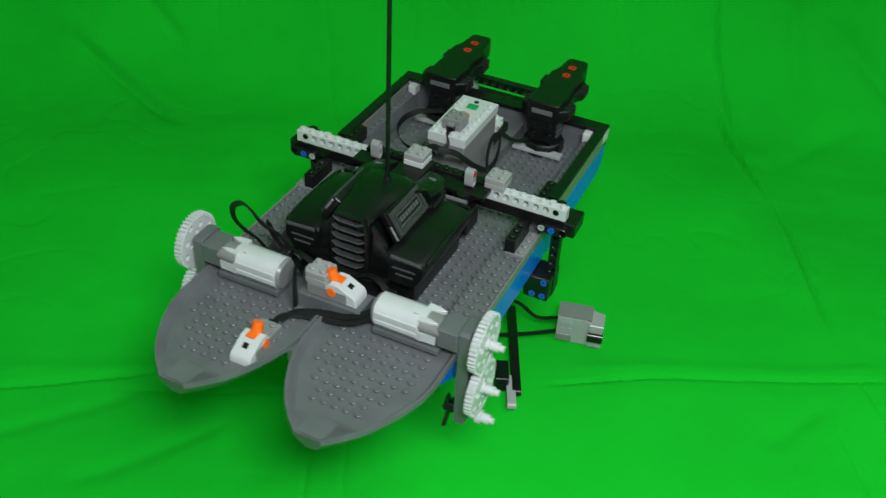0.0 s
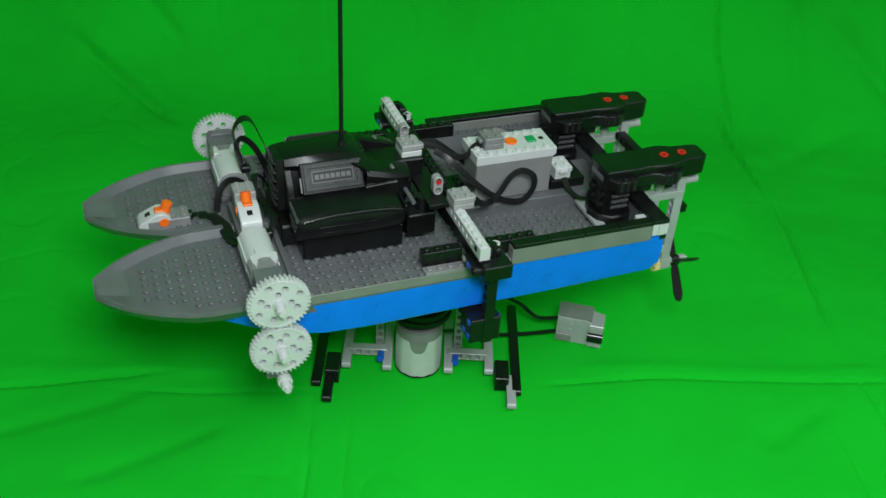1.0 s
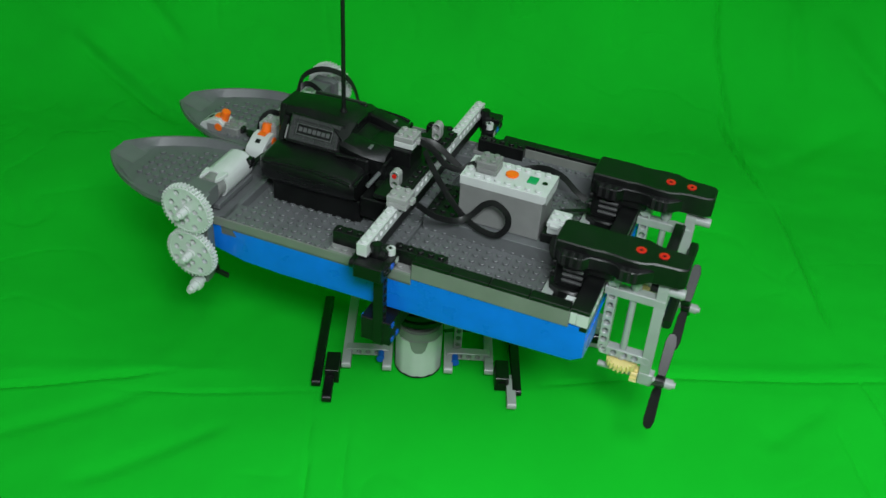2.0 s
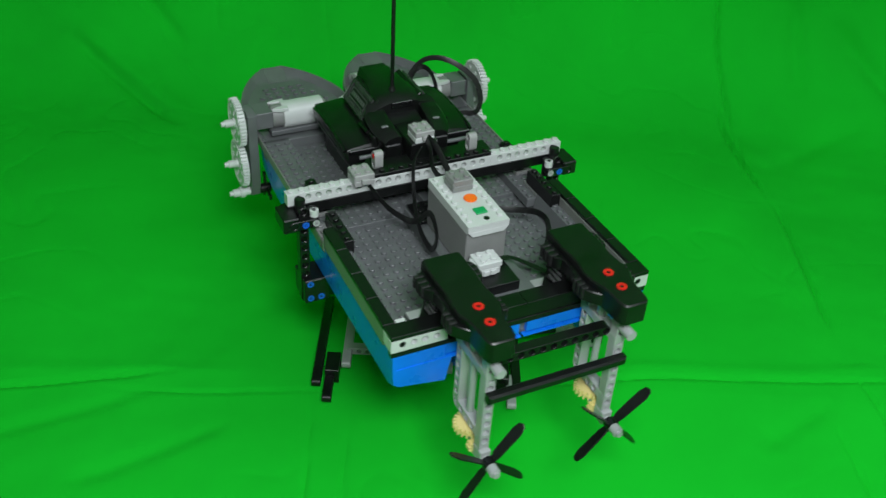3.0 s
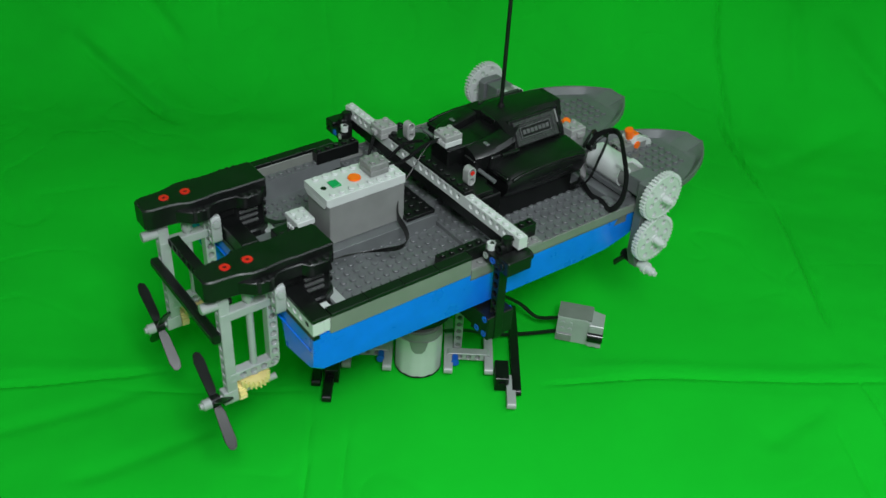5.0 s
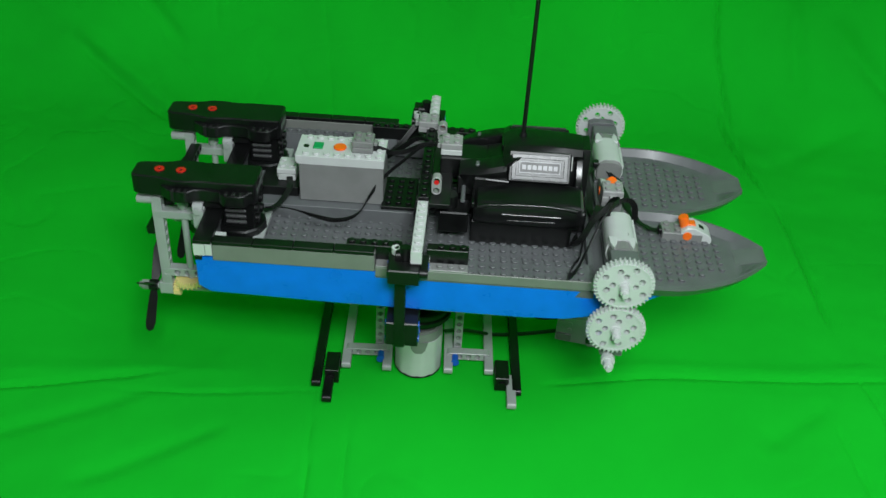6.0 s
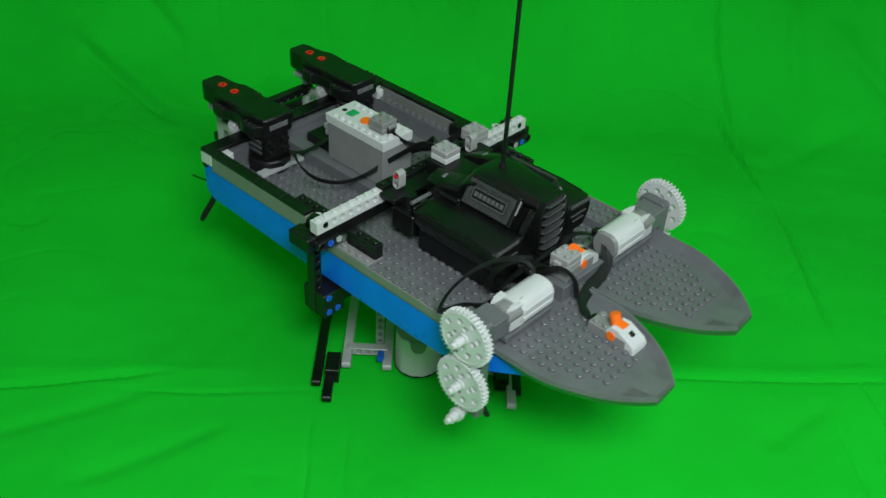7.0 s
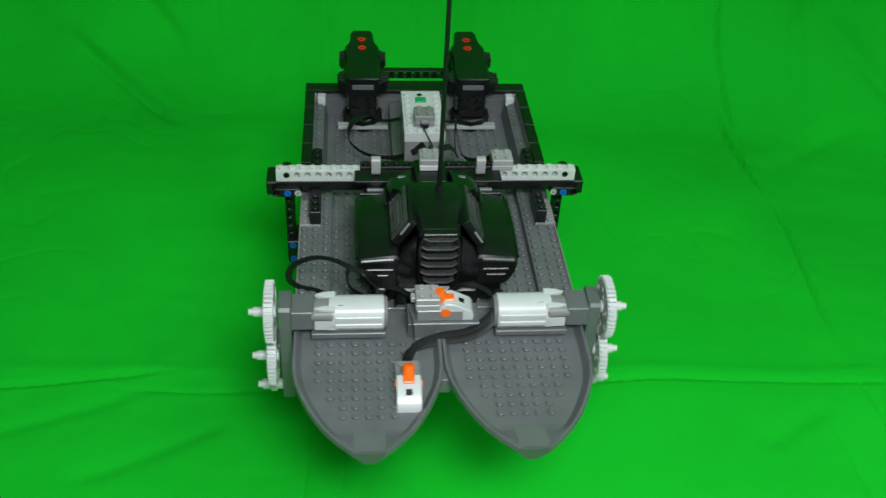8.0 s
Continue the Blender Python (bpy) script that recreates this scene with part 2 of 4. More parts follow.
# ---- the turning stand on the cloth ----
def build_stand():
    st = new("turntable_stand")
    tagged(st, "turntable stand of black and grey toy beams round a large motor", "stand")

    def beam(n, x, y, z, mat, rz=90, up=True, square=False, label=""):
        bm = bmesh.new()
        liftarm(bm, n, local(rx=0 if up else 90), square=square)
        ob = part("beam", bm, mat, st, label)
        ob.matrix_basis = mmpose(x, y, z, 0, 0, rz)
        return ob

    for s in (-1, 1):
        beam(15, s * 87, -36, 4.5, BLACK, label="long black beam lying on the cloth", up=False)
        beam(13, s * 63, -14, 7, LGREY, up=False)
        beam(9, s * 27, -15, 7, LGREY, up=False)
        bm = bmesh.new()
        liftarm(bm, 5, local(rx=90))
        ob = part("cross_beam", bm, LGREY, st)
        ob.matrix_basis = mmpose(s * 45 - 16, 4, 9, 0, 0, 0)
        bm = bmesh.new()
        liftarm(bm, 9, local(rx=90))
        ob = part("upright_beam", bm, LGREY, st)
        ob.matrix_basis = mmpose(s * 35, 14, 6, 0, -90, 0)
        bm = bmesh.new()
        cyl(bm, (s * 33, -8, 10), (s * 33, 0, 10), 2.9, bevel=0.5)
        cyl(bm, (s * 33, -9.4, 10), (s * 33, -8, 10), 3.5)
        part("axle_pin", bm, PINBLUE, st, "short blue axle pin")
        bm = bmesh.new()
        box(bm, s * 74 - 6, s * 74 + 6, -32, -8, 0.5, 15)
        cyl(bm, (s * 74, -32.5, 8), (s * 74, -33.5, 8), 3)
        part("joint_block", bm, BLACK, st)
    bm = bmesh.new()
    liftarm(bm, 4, local(rx=90))
    ob = part("foot", bm, BLACK, st, "short black beam as a foot")
    ob.matrix_basis = mmpose(-76, -54, 4, 0, 0, 90)
    bm = bmesh.new()
    liftarm(bm, 5, local(rx=90))
    ob = part("foot", bm, LGREY, st, "short light grey beam as a foot")
    ob.matrix_basis = mmpose(82, -52, 4, 0, 0, 90)
    # motor
    bm = bmesh.new()
    seg = 48
    prof = []
    for k in range(seg):
        a = 2 * math.pi * k / seg
        r = 20.6 - (0.7 if k % 4 == 0 else 0.0)
        prof.append((r * math.cos(a), r * math.sin(a)))
    loft(bm, [[(x, y, 1.5) for x, y in prof], [(x * 1.0, y * 1.0, 40) for x, y in prof]])
    motor = part("motor_body", bm, WHITE, st, "pale grey ribbed round motor body")
    # black disc in place of the contact shadow at the motor's foot
    bm = bmesh.new()
    cyl(bm, (0, 0, 0.2), (0, 0, 1.5), 21.0, seg=40)
    part("base_shade", bm, BLACK, motor)
    bm = bmesh.new()
    cyl(bm, (0, 0, 40), (0, 0, 50), 20.8, 18.8, seg=40, bevel=1.2)
    plate(bm, [(-8, 0), (8, 0), (6, -9), (3, -13), (-3, -13), (-6, -9)], [], 0, 1.2, local(0, -19.6, 42, 90, 0, 0))
    part("motor_cap", bm, MGREY, motor, "mid grey rounded motor cap")
    bm = bmesh.new()
    cyl(bm, (0, 0, 50), (0, 0, 62), 14, seg=32, bevel=0.8)
    cyl(bm, (0, 0, 62), (0, 0, 68), 27, seg=48, bevel=0.8)
    part("turntable_ring", bm, BLACK, st, "black round turntable on the motor")
    return st


def build_receiver():
    """The small remote receiver that lies on the cloth behind the stand."""
    rc = new("infrared_receiver")
    tagged(rc, "light grey toy infrared receiver with a dark lens on the cloth", "receiver")
    bm = bmesh.new()
    plate(bm, [(-25, 0), (12, 0), (12, 30), (4, 33), (-25, 33)], [], -12, 12, local(rx=90), bevel=0.6)
    part("body", bm, LGREY, rc)
    bm = bmesh.new()
    plate(bm, [(9, -15), (24, -15), (24, 8), (9, 12)], [], 1, 30, None, bevel=0.8)
    part("head", bm, LGREY, rc)
    bm = bmesh.new()
    cyl(bm, (8.5, -12.2, 14), (24.6, -12.2, 14), 7.0, seg=20, bevel=0.6)
    part("lens", bm, GLOSS, rc, "dark glossy rounded lens")
    bm = bmesh.new()
    for x in (12.5, 20.5):
        cyl(bm, (x, -15.5, 4), (x, -13, 4), 2.4)
        cyl(bm, (x, -15.5, 25), (x, -13, 25), 2.4)
    for x in (-19, -11):
        cyl(bm, (x, -13.2, 25), (x, -11, 25), 2.4)
        cyl(bm, (x, -13.2, 17), (x, -11, 17), 2.4)
    part("stud", bm, LGREY, rc)
    bm = bmesh.new()
    plate(bm, [(-25.2, -12.2), (11, -12.2), (11, 12.2), (-25.2, 12.2)], [], 33, 34, None)
    part("lid", bm, MGREY, rc, "darker grey flat lid")
    bm = bmesh.new()
    box(bm, -24, -8, -14, -11, 2, 11)
    part("plug_socket", bm, MGREY, rc)
    rc.matrix_basis = mmpose(150, 47, -0.5, 0, 0, -12) @ Matrix.Scale(0.87, 4)
    for k, pts in enumerate(([(128, 46, 22), (108, 48, 20), (90, 55, 30), (60, 50, 45), (20, 20, 55)], [(128, 44, 8), (100, 40, 6), (70, 34, 8), (40, 24, 20), (22, 10, 30)])):
        bm = bmesh.new()
        ribbon(bm, pts)
        ob = link("ribbon_cable", bm, CABLE)
        tagged(ob, "flat black ribbon cable from the receiver to the stand motor", "cable", "receiver cables")


build_stand()
build_receiver()


# ---- the boat: x to port, y to the stern, z up from the cloth, origin on the turning axis ----
boat = new("model_boat")
tagged(boat, "toy-brick catamaran with blue hulls, grey decks and black engine cover", "model boat")
PLAN = [(160, 48.5), (150, 48.5), (-120, 48.5), (-150, 49), (-162, 49), (-174, 49), (-186, 48.8), (-199, 46.8), (-212, 42.2), (-224, 36.8), (-233, 31.6), (-240, 26.8), (-249, 18.8), (-257.5, 9.6)]


def half(y):
    return float(np.interp(-y, [-p[0] for p in PLAN], [p[1] for p in PLAN]))


def build_hull(c):
    out = 1 if c > 0 else -1
    bm = bmesh.new()
    secs = []
    for y, wt, wb, zb in ((160, 48, 43, 146), (152, 48, 44, 141), (60, 48, 44, 139.5), (-80, 48, 44, 139.5), (-110, 48, 41, 141), (-135, 47, 35, 146), (-155, 44, 27, 153), (-175, 39, 18, 160.5), (-195, 30, 12, 166), (-205, 22, 8, 168.5)):
        zb += (y - 60) * 0.012
        zt = 174.8 + (y - 60) * 0.02 - 1.0 * min(1, max(0, (-y - 120) / 30)) - 3.5 * min(1, max(0, (-y - 150) / 40))
        q = min(1.0, max(0.0, (-y - 100) / 50))
        ui = 9 * (1 - q) - wb * q
        lid = min(162.3, zt - 1.5)
        roof = max(min(161.2, lid - 0.8) * (1 - q) + zb * q, zb + 0.4)
        sec = [(wt, zt), (wt - 0.5, min(zb + 10, zt - 1)), (wt - 1.2, min(zb + 3, zt - 2)), (wb, min(zb, zt - 3)), (ui, min(zb - 5.5 * (1 - q), zt - 3)), (ui - 4, min(roof, lid - 0.6)), (-wt, min(roof + 0.2, lid - 0.4)), (-wt, lid), (wt - 3, lid), (wt - 2.2, zt)]
        secs.append([(c + out * u, y, z) for u, z in sec])
    loft(bm, secs)
    for u0, u1, z0 in ((9.5, 45.5, 150), (-46, 9.3, 165)):
        box(bm, min(c + out * u0, c + out * u1), max(c + out * u0, c + out * u1), 156, 159.4, z0, 174, 0.2)
    part("hull", bm, BLUE, boat, "bright blue smooth plastic hull")
    # grey bow pan with a raised border and a ramp at the tip
    bm = bmesh.new()
    secs = []
    for y in (-128, -150, -162, -174, -186, -199, -212, -224, -233, -240, -249, -257.5):
        w = half(y)
        k = min(1.0, max(0.0, (-y - 128) / 45))
        q = min(1.0, max(0.0, (-y - 175) / 80))
        low, inn = 173.0 - 7 * k, 2.5 + 4 * k
        rim = 179.0 + 0.4 * k
        side = 5.6 + 3.5 * q
        deck = 173.4 if y > -234 else 173.4 + (-y - 233) / 24.5 * (rim - 173.9)
        wi = max(9.5, w - side) if y > -250 else w - 2.5
        secs.append([(c - max(1, w - inn), y + 3 * k, low), (c - w, y, rim - 3.5), (c - w + 0.5, y, rim), (c - w + 2.4, y, rim), (c - min(wi, w - 2.6), y, deck), (c + min(wi, w - 2.6), y, deck), (c + w - 2.4, y, rim), (c + w - 0.5, y, rim), (c + w, y, rim - 3.5), (c + max(1, w - inn), y + 3 * k, low)])
    loft(bm, secs)
    for i in range(-5, 6):
        for j in range(0, 12):
            x, y = i * 8.0, -160 - j * 8.0
            if abs(x) < half(y - 12) - 11 and y > -230:
                stud(bm, c + x, y, 173.4)
    # tile over the ramp; grazing sheen put into a grey paler than the deck
    tile = bmesh.new()
    box(tile, -9.4, 9.4, -10.5, 10.5, 0, 0.12, 0, local(c, -245.5, 176.4, -13.2, 0, 0))
    part("bow_tile", tile, TILE, boat, "smooth tile on the bow tip, sheen in its grey")
    part("bow_deck", bm, DGREY, boat, "dark grey studded bow deck with a raised border")


def pin(p0, p1, mat, name, parent=boat, r=2.7):
    bm = bmesh.new()
    d = Vector(p1) - Vector(p0)
    q = d.to_track_quat("Z", "Y").to_matrix().to_4x4()
    t = ring(0, 0, r, 16)
    plate(bm, t, [[(x * 0.5, y * 0.5) for x, y in t]], 0, d.length, Matrix.Translation(p0) @ q)
    box(bm, -r * 0.55, r * 0.55, -0.3, 0.3, 0, d.length - 0.3, 0, Matrix.Translation(p0) @ q)
    return part(name, bm, mat, parent)


def build_decks():
    for s in (-1, 1):
        build_hull(s * 49)
        o = lambda a, b: (min(s * a, s * b), max(s * a, s * b))
        # midship and stern deck
        bm = bmesh.new()
        box(bm, *o(0.3, 96.6), -128, 6, 163, 169, 0.2)
        box(bm, *o(0.3, 96.6), 6, 156, 162.5, 165.5, 0.2)
        box(bm, *o(74, 97.4), -128, 30, 169, 177, 0.4)
        box(bm, *o(0.3, 97.4), -128, -124, 169, 177, 0.4)
        for i in range(9):
            for j in range(34):
                stud(bm, s * (6.5 + 8 * i), -118 + 8 * j, 169 if j < 16 else 165.5)
        for i in range(3):
            for j in range(19):
                stud(bm, s * (78 + 8 * i), -118 + 8 * j, 177)
        part("deck", bm, DGREY, boat, "dark grey studded deck plate")
        bm = bmesh.new()
        box(bm, *o(96.9, 98.2), -150, 30, 171.2, 178.6, 0.2)
        box(bm, *o(90, 98.2), 30.5, 147, 175.2, 189, 0.4)
        part("rim_side", bm, DECKSIDE, boat, "olive grey rim strip over the blue hull")
        bm = bmesh.new()
        plate(bm, [(79, 165), (90.5, 165), (90.5, 181), (82, 181)], [], -147, -30.5, local(rx=90) if s > 0 else Matrix.Diagonal((-1, 1, 1, 1)) @ local(rx=90), bevel=0.3)
        for j in range(14):
            stud(bm, s * 86, 36 + 8 * j, 181)
        part("inner_rim", bm, DGREY, boat)
        for j in range(4):
            bm = bmesh.new()
            box(bm, *o(90.2, 98.6), 31 + 29 * j, 59.6 + 29 * j, 189, 192.2, 0.3)
            part("rim_tile", bm, BLACK, boat)
        bm = bmesh.new()
        box(bm, *o(89.5, 98.4), 147.2, 152.2, 179, 189, 0.4)
        part("corner_brick", bm, WHITE, boat, "off-white corner brick")
    bm = bmesh.new()
    box(bm, -4.2, 4.2, -196, 8, 164, 175.6, 0.4)
    part("centre_strip", bm, DGREY, boat)
    bm = bmesh.new()
    box(bm, -24, 24, 8, 150, 165, 177.6, 0.4)
    part("centre_ridge", bm, DGREY, boat)
    bm = bmesh.new()
    box(bm, -22, 22, 8, 34, 178, 181, 0.3)
    for i in range(5):
        for j in range(3):
            stud(bm, -16 + 8 * i, 13 + 8 * j, 181)
    part("black_plate", bm, BLACK, boat)
    # stern wall
    for s in (-1, 1):
        bm = bmesh.new()
        box(bm, s * 84.5 - 3.5, s * 84.5 + 3.5, 140, 151, 180.5, 188.8, 0.4)
        cyl(bm, (s * 84.5, 139.8, 185), (s * 84.5, 139.2, 185), 2.4, seg=12)
        part("inner_brick", bm, WHITE, boat, "off-white small brick inside the stern corner")
    for s in (-1, 1):
        bm = bmesh.new()
        outline = [(0, 0), (40, 0), (40, 9.6), (0, 9.6)]
        plate(bm, outline, [ring(8 + 8 * k, 5.6, 2.45, 12) for k in range(4)], 0, 8, local(s * 78.4 - 20, 160.4, 179, 90, 0, 0))
        part("stern_brick", bm, WHITE, boat, "off-white brick with round holes")
        pin((s * 90.4, 157, 184.6), (s * 90.4, 160.2, 184.6), BLACK, "pin", r=2.4)
    bm = bmesh.new()
    box(bm, -90, 90, 151.5, 155.8, 165, 181, 0.3)
    box(bm, -90, 90, 151.5, 152.3, 181, 188.8, 0.1)
    part("inner_stern_wall", bm, DGREY, boat)
    bm = bmesh.new()
    box(bm, -56, 56, 152.5, 159.5, 179, 188.5, 0.3)
    box(bm, -98, 98, 155, 160.2, 174.5, 178.8, 0.3)
    part("stern_wall", bm, BLACK, boat)
    for k in range(4):
        bm = bmesh.new()
        box(bm, -98.5 + 49.3 * k, -98.5 + 49.3 * k + 49, 147.3, 160.6, 189, 192.2, 0.3)
        part("stern_tile", bm, BLACK, boat)


def brick_beam(x0, n, y, z, mat, name, studs=True, parent=boat, label=""):
    bm = bmesh.new()
    plate(bm, [(0, 0), (8 * n, 0), (8 * n, 9.6), (0, 9.6)], [ring(8 + 8 * k, 5.6, 2.45, 12) for k in range(n - 1)], 0, 7.8, local(x0, y + 3.9, z, 90, 0, 0), bevel=0.2)
    if studs:
        for k in range(n):
            stud(bm, x0 + 4 + 8 * k, y, z + 9.6)
    return part(name, bm, mat, parent, label)


def build_crossbeam():
    brick_beam(-116, 8, 0, 198, WHITE, "beam", label="off-white studded beam with round holes")
    brick_beam(52, 8, 0, 198, WHITE, "beam", label="off-white studded beam with round holes")
    brick_beam(-52, 13, 0, 198, WHITE, "beam", studs=False, label="off-white beam with round holes")
    bm = bmesh.new()
    box(bm, -51.8, 51.8, -4, 4, 207.8, 211, 0.3)
    for k in range(13):
        stud(bm, -48 + 8 * k, 0, 211)
    box(bm, -56, 56, -20, -4.2, 205, 208.5, 0.3)
    part("centre_plate", bm, BLACK, boat, "black studded plate on the beam")
    bm = bmesh.new()
    box(bm, -116, 116, -3.9, 3.9, 189, 197.8, 0.4)
    part("lower_beam", bm, BLACK, boat)
    for s in (-1, 1):
        o = lambda a, b: (min(s * a, s * b), max(s * a, s * b))
        bm = bmesh.new()
        liftarm(bm, 3, local(rx=90))
        ob = part("bracket", bm, BLACK, boat, "black bracket beam with pins")
        ob.matrix_basis = mmpose(s * 100 - (16 if s < 0 else 0), 16, 190)
        bm = bmesh.new()
        liftarm(bm, 3, local(rx=90))
        ob = part("bracket", bm, BLACK, boat, "black bracket beam with pins")
        ob.matrix_basis = mmpose(s * 100 - (16 if s < 0 else 0), -4.6, 190)
        bm = bmesh.new()
        box(bm, *o(112, 124), -3, 19, 184.5, 196.5, 0.8)
        cyl(bm, (s * 108, 8, 186), (s * 108, 8, 206), 4, bevel=0.6)
        cyl(bm, (s * 100, 12, 184), (s * 100, 12, 199), 4, bevel=0.6)
        part("bracket_block", bm, BLACK, boat)
        # vertical carrying arm with its foot plate
        bm = bmesh.new()
        liftarm(bm, 11, local(0, 0, 0, 90, 0, 0))
        ob = part("carrying_arm", bm, BLACK, boat, "long black upright beam beside the hull")
        ob.matrix_basis = mmpose(s * 107.5, 11, 118, 0, -90, 0)
        bm = bmesh.new()
        box(bm, *o(90, 110.5), -3, 21, 117, 138.5, 0.8)
        part("arm_block", bm, BLACK, boat, "black block with blue pins under the hull edge")
        for yy in (19.8, -8.4):
            d = 1 if yy > 0 else -1
            pin((s * 107.5, yy - 2 * d, 190), (s * 107.5, yy + 0.4 * d, 190), PINBLUE, "pin")
            pin((s * 99.5, yy - 2 * d, 190), (s * 99.5, yy + 0.3 * d, 190), LGREY, "pin")
        pin((s * 108, -4.1, 203.6), (s * 108, 4.1, 203.6), BLACK, "pin", r=2.35)
        pin((s * 99.5, 15, 194), (s * 99.5, 15, 199), WHITE, "pin", r=3.4)
        for x, z in ((106, 135), (106, 121.5), (97.5, 121.5)):
            pin((s * x, 19, z), (s * x, 21.4, z), PINBLUE, "pin")
            pin((s * x, -1, z), (s * x, -3.6, z), PINBLUE, "pin")
        # black studded bricks on the rim
        for y0, y1 in ((-36, -6), (12, 52)):
            bm = bmesh.new()
            box(bm, *o(82, 90), y0, y1, 180.2, 192, 0.4)
            n = int((y1 - y0) // 8)
            for k in range(n):
                stud(bm, s * 86, y0 + 4 + 8 * k, 192)
                cyl(bm, (s * 90, y0 + 4 + 8 * k, 187), (s * 90.4, y0 + 4 + 8 * k, 187), 2.6, seg=12)
            part("rim_brick", bm, BLACK, boat, "black studded brick on the rim")
        for y0, y1 in ((-36, -4), (8, 30)):
            bm = bmesh.new()
            box(bm, *o(82, 98), y0, y1, 177.2, 180.2, 0.3)
            for k in range(int((y1 - y0) // 8)):
                stud(bm, s * 94, y0 + 4 + 8 * k, 180.2)
            part("rim_plate", bm, MGREY, boat, "mid grey studded plate under the black brick")
    bm = bmesh.new()
    box(bm, -104, 104, 3, 19, 118, 134, 0.6)
    box(bm, -24, 24, -14, 26, 134, 141, 0.6)
    cyl(bm, (0, 0, 68), (0, 0, 118), 9, seg=24)
    box(bm, -26, 26, -8, 24, 100, 118, 0.6)
    cyl(bm, (0, 0, 68), (0, 0, 74), 25, seg=40, bevel=0.6)
    part("carrier", bm, BLACK, boat, "black beam carrier under the hulls")


def gear(bm, teeth, r0, r1, thick, holes, m):
    out = []
    for k in range(teeth):
        a = 2 * math.pi / teeth
        for f, r in ((-0.32, r0), (-0.14, r1), (0.14, r1), (0.32, r0)):
            out.append((r * math.cos(a * (k + f)), r * math.sin(a * (k + f))))
    plate(bm, out, holes, -thick / 2, thick / 2, m)


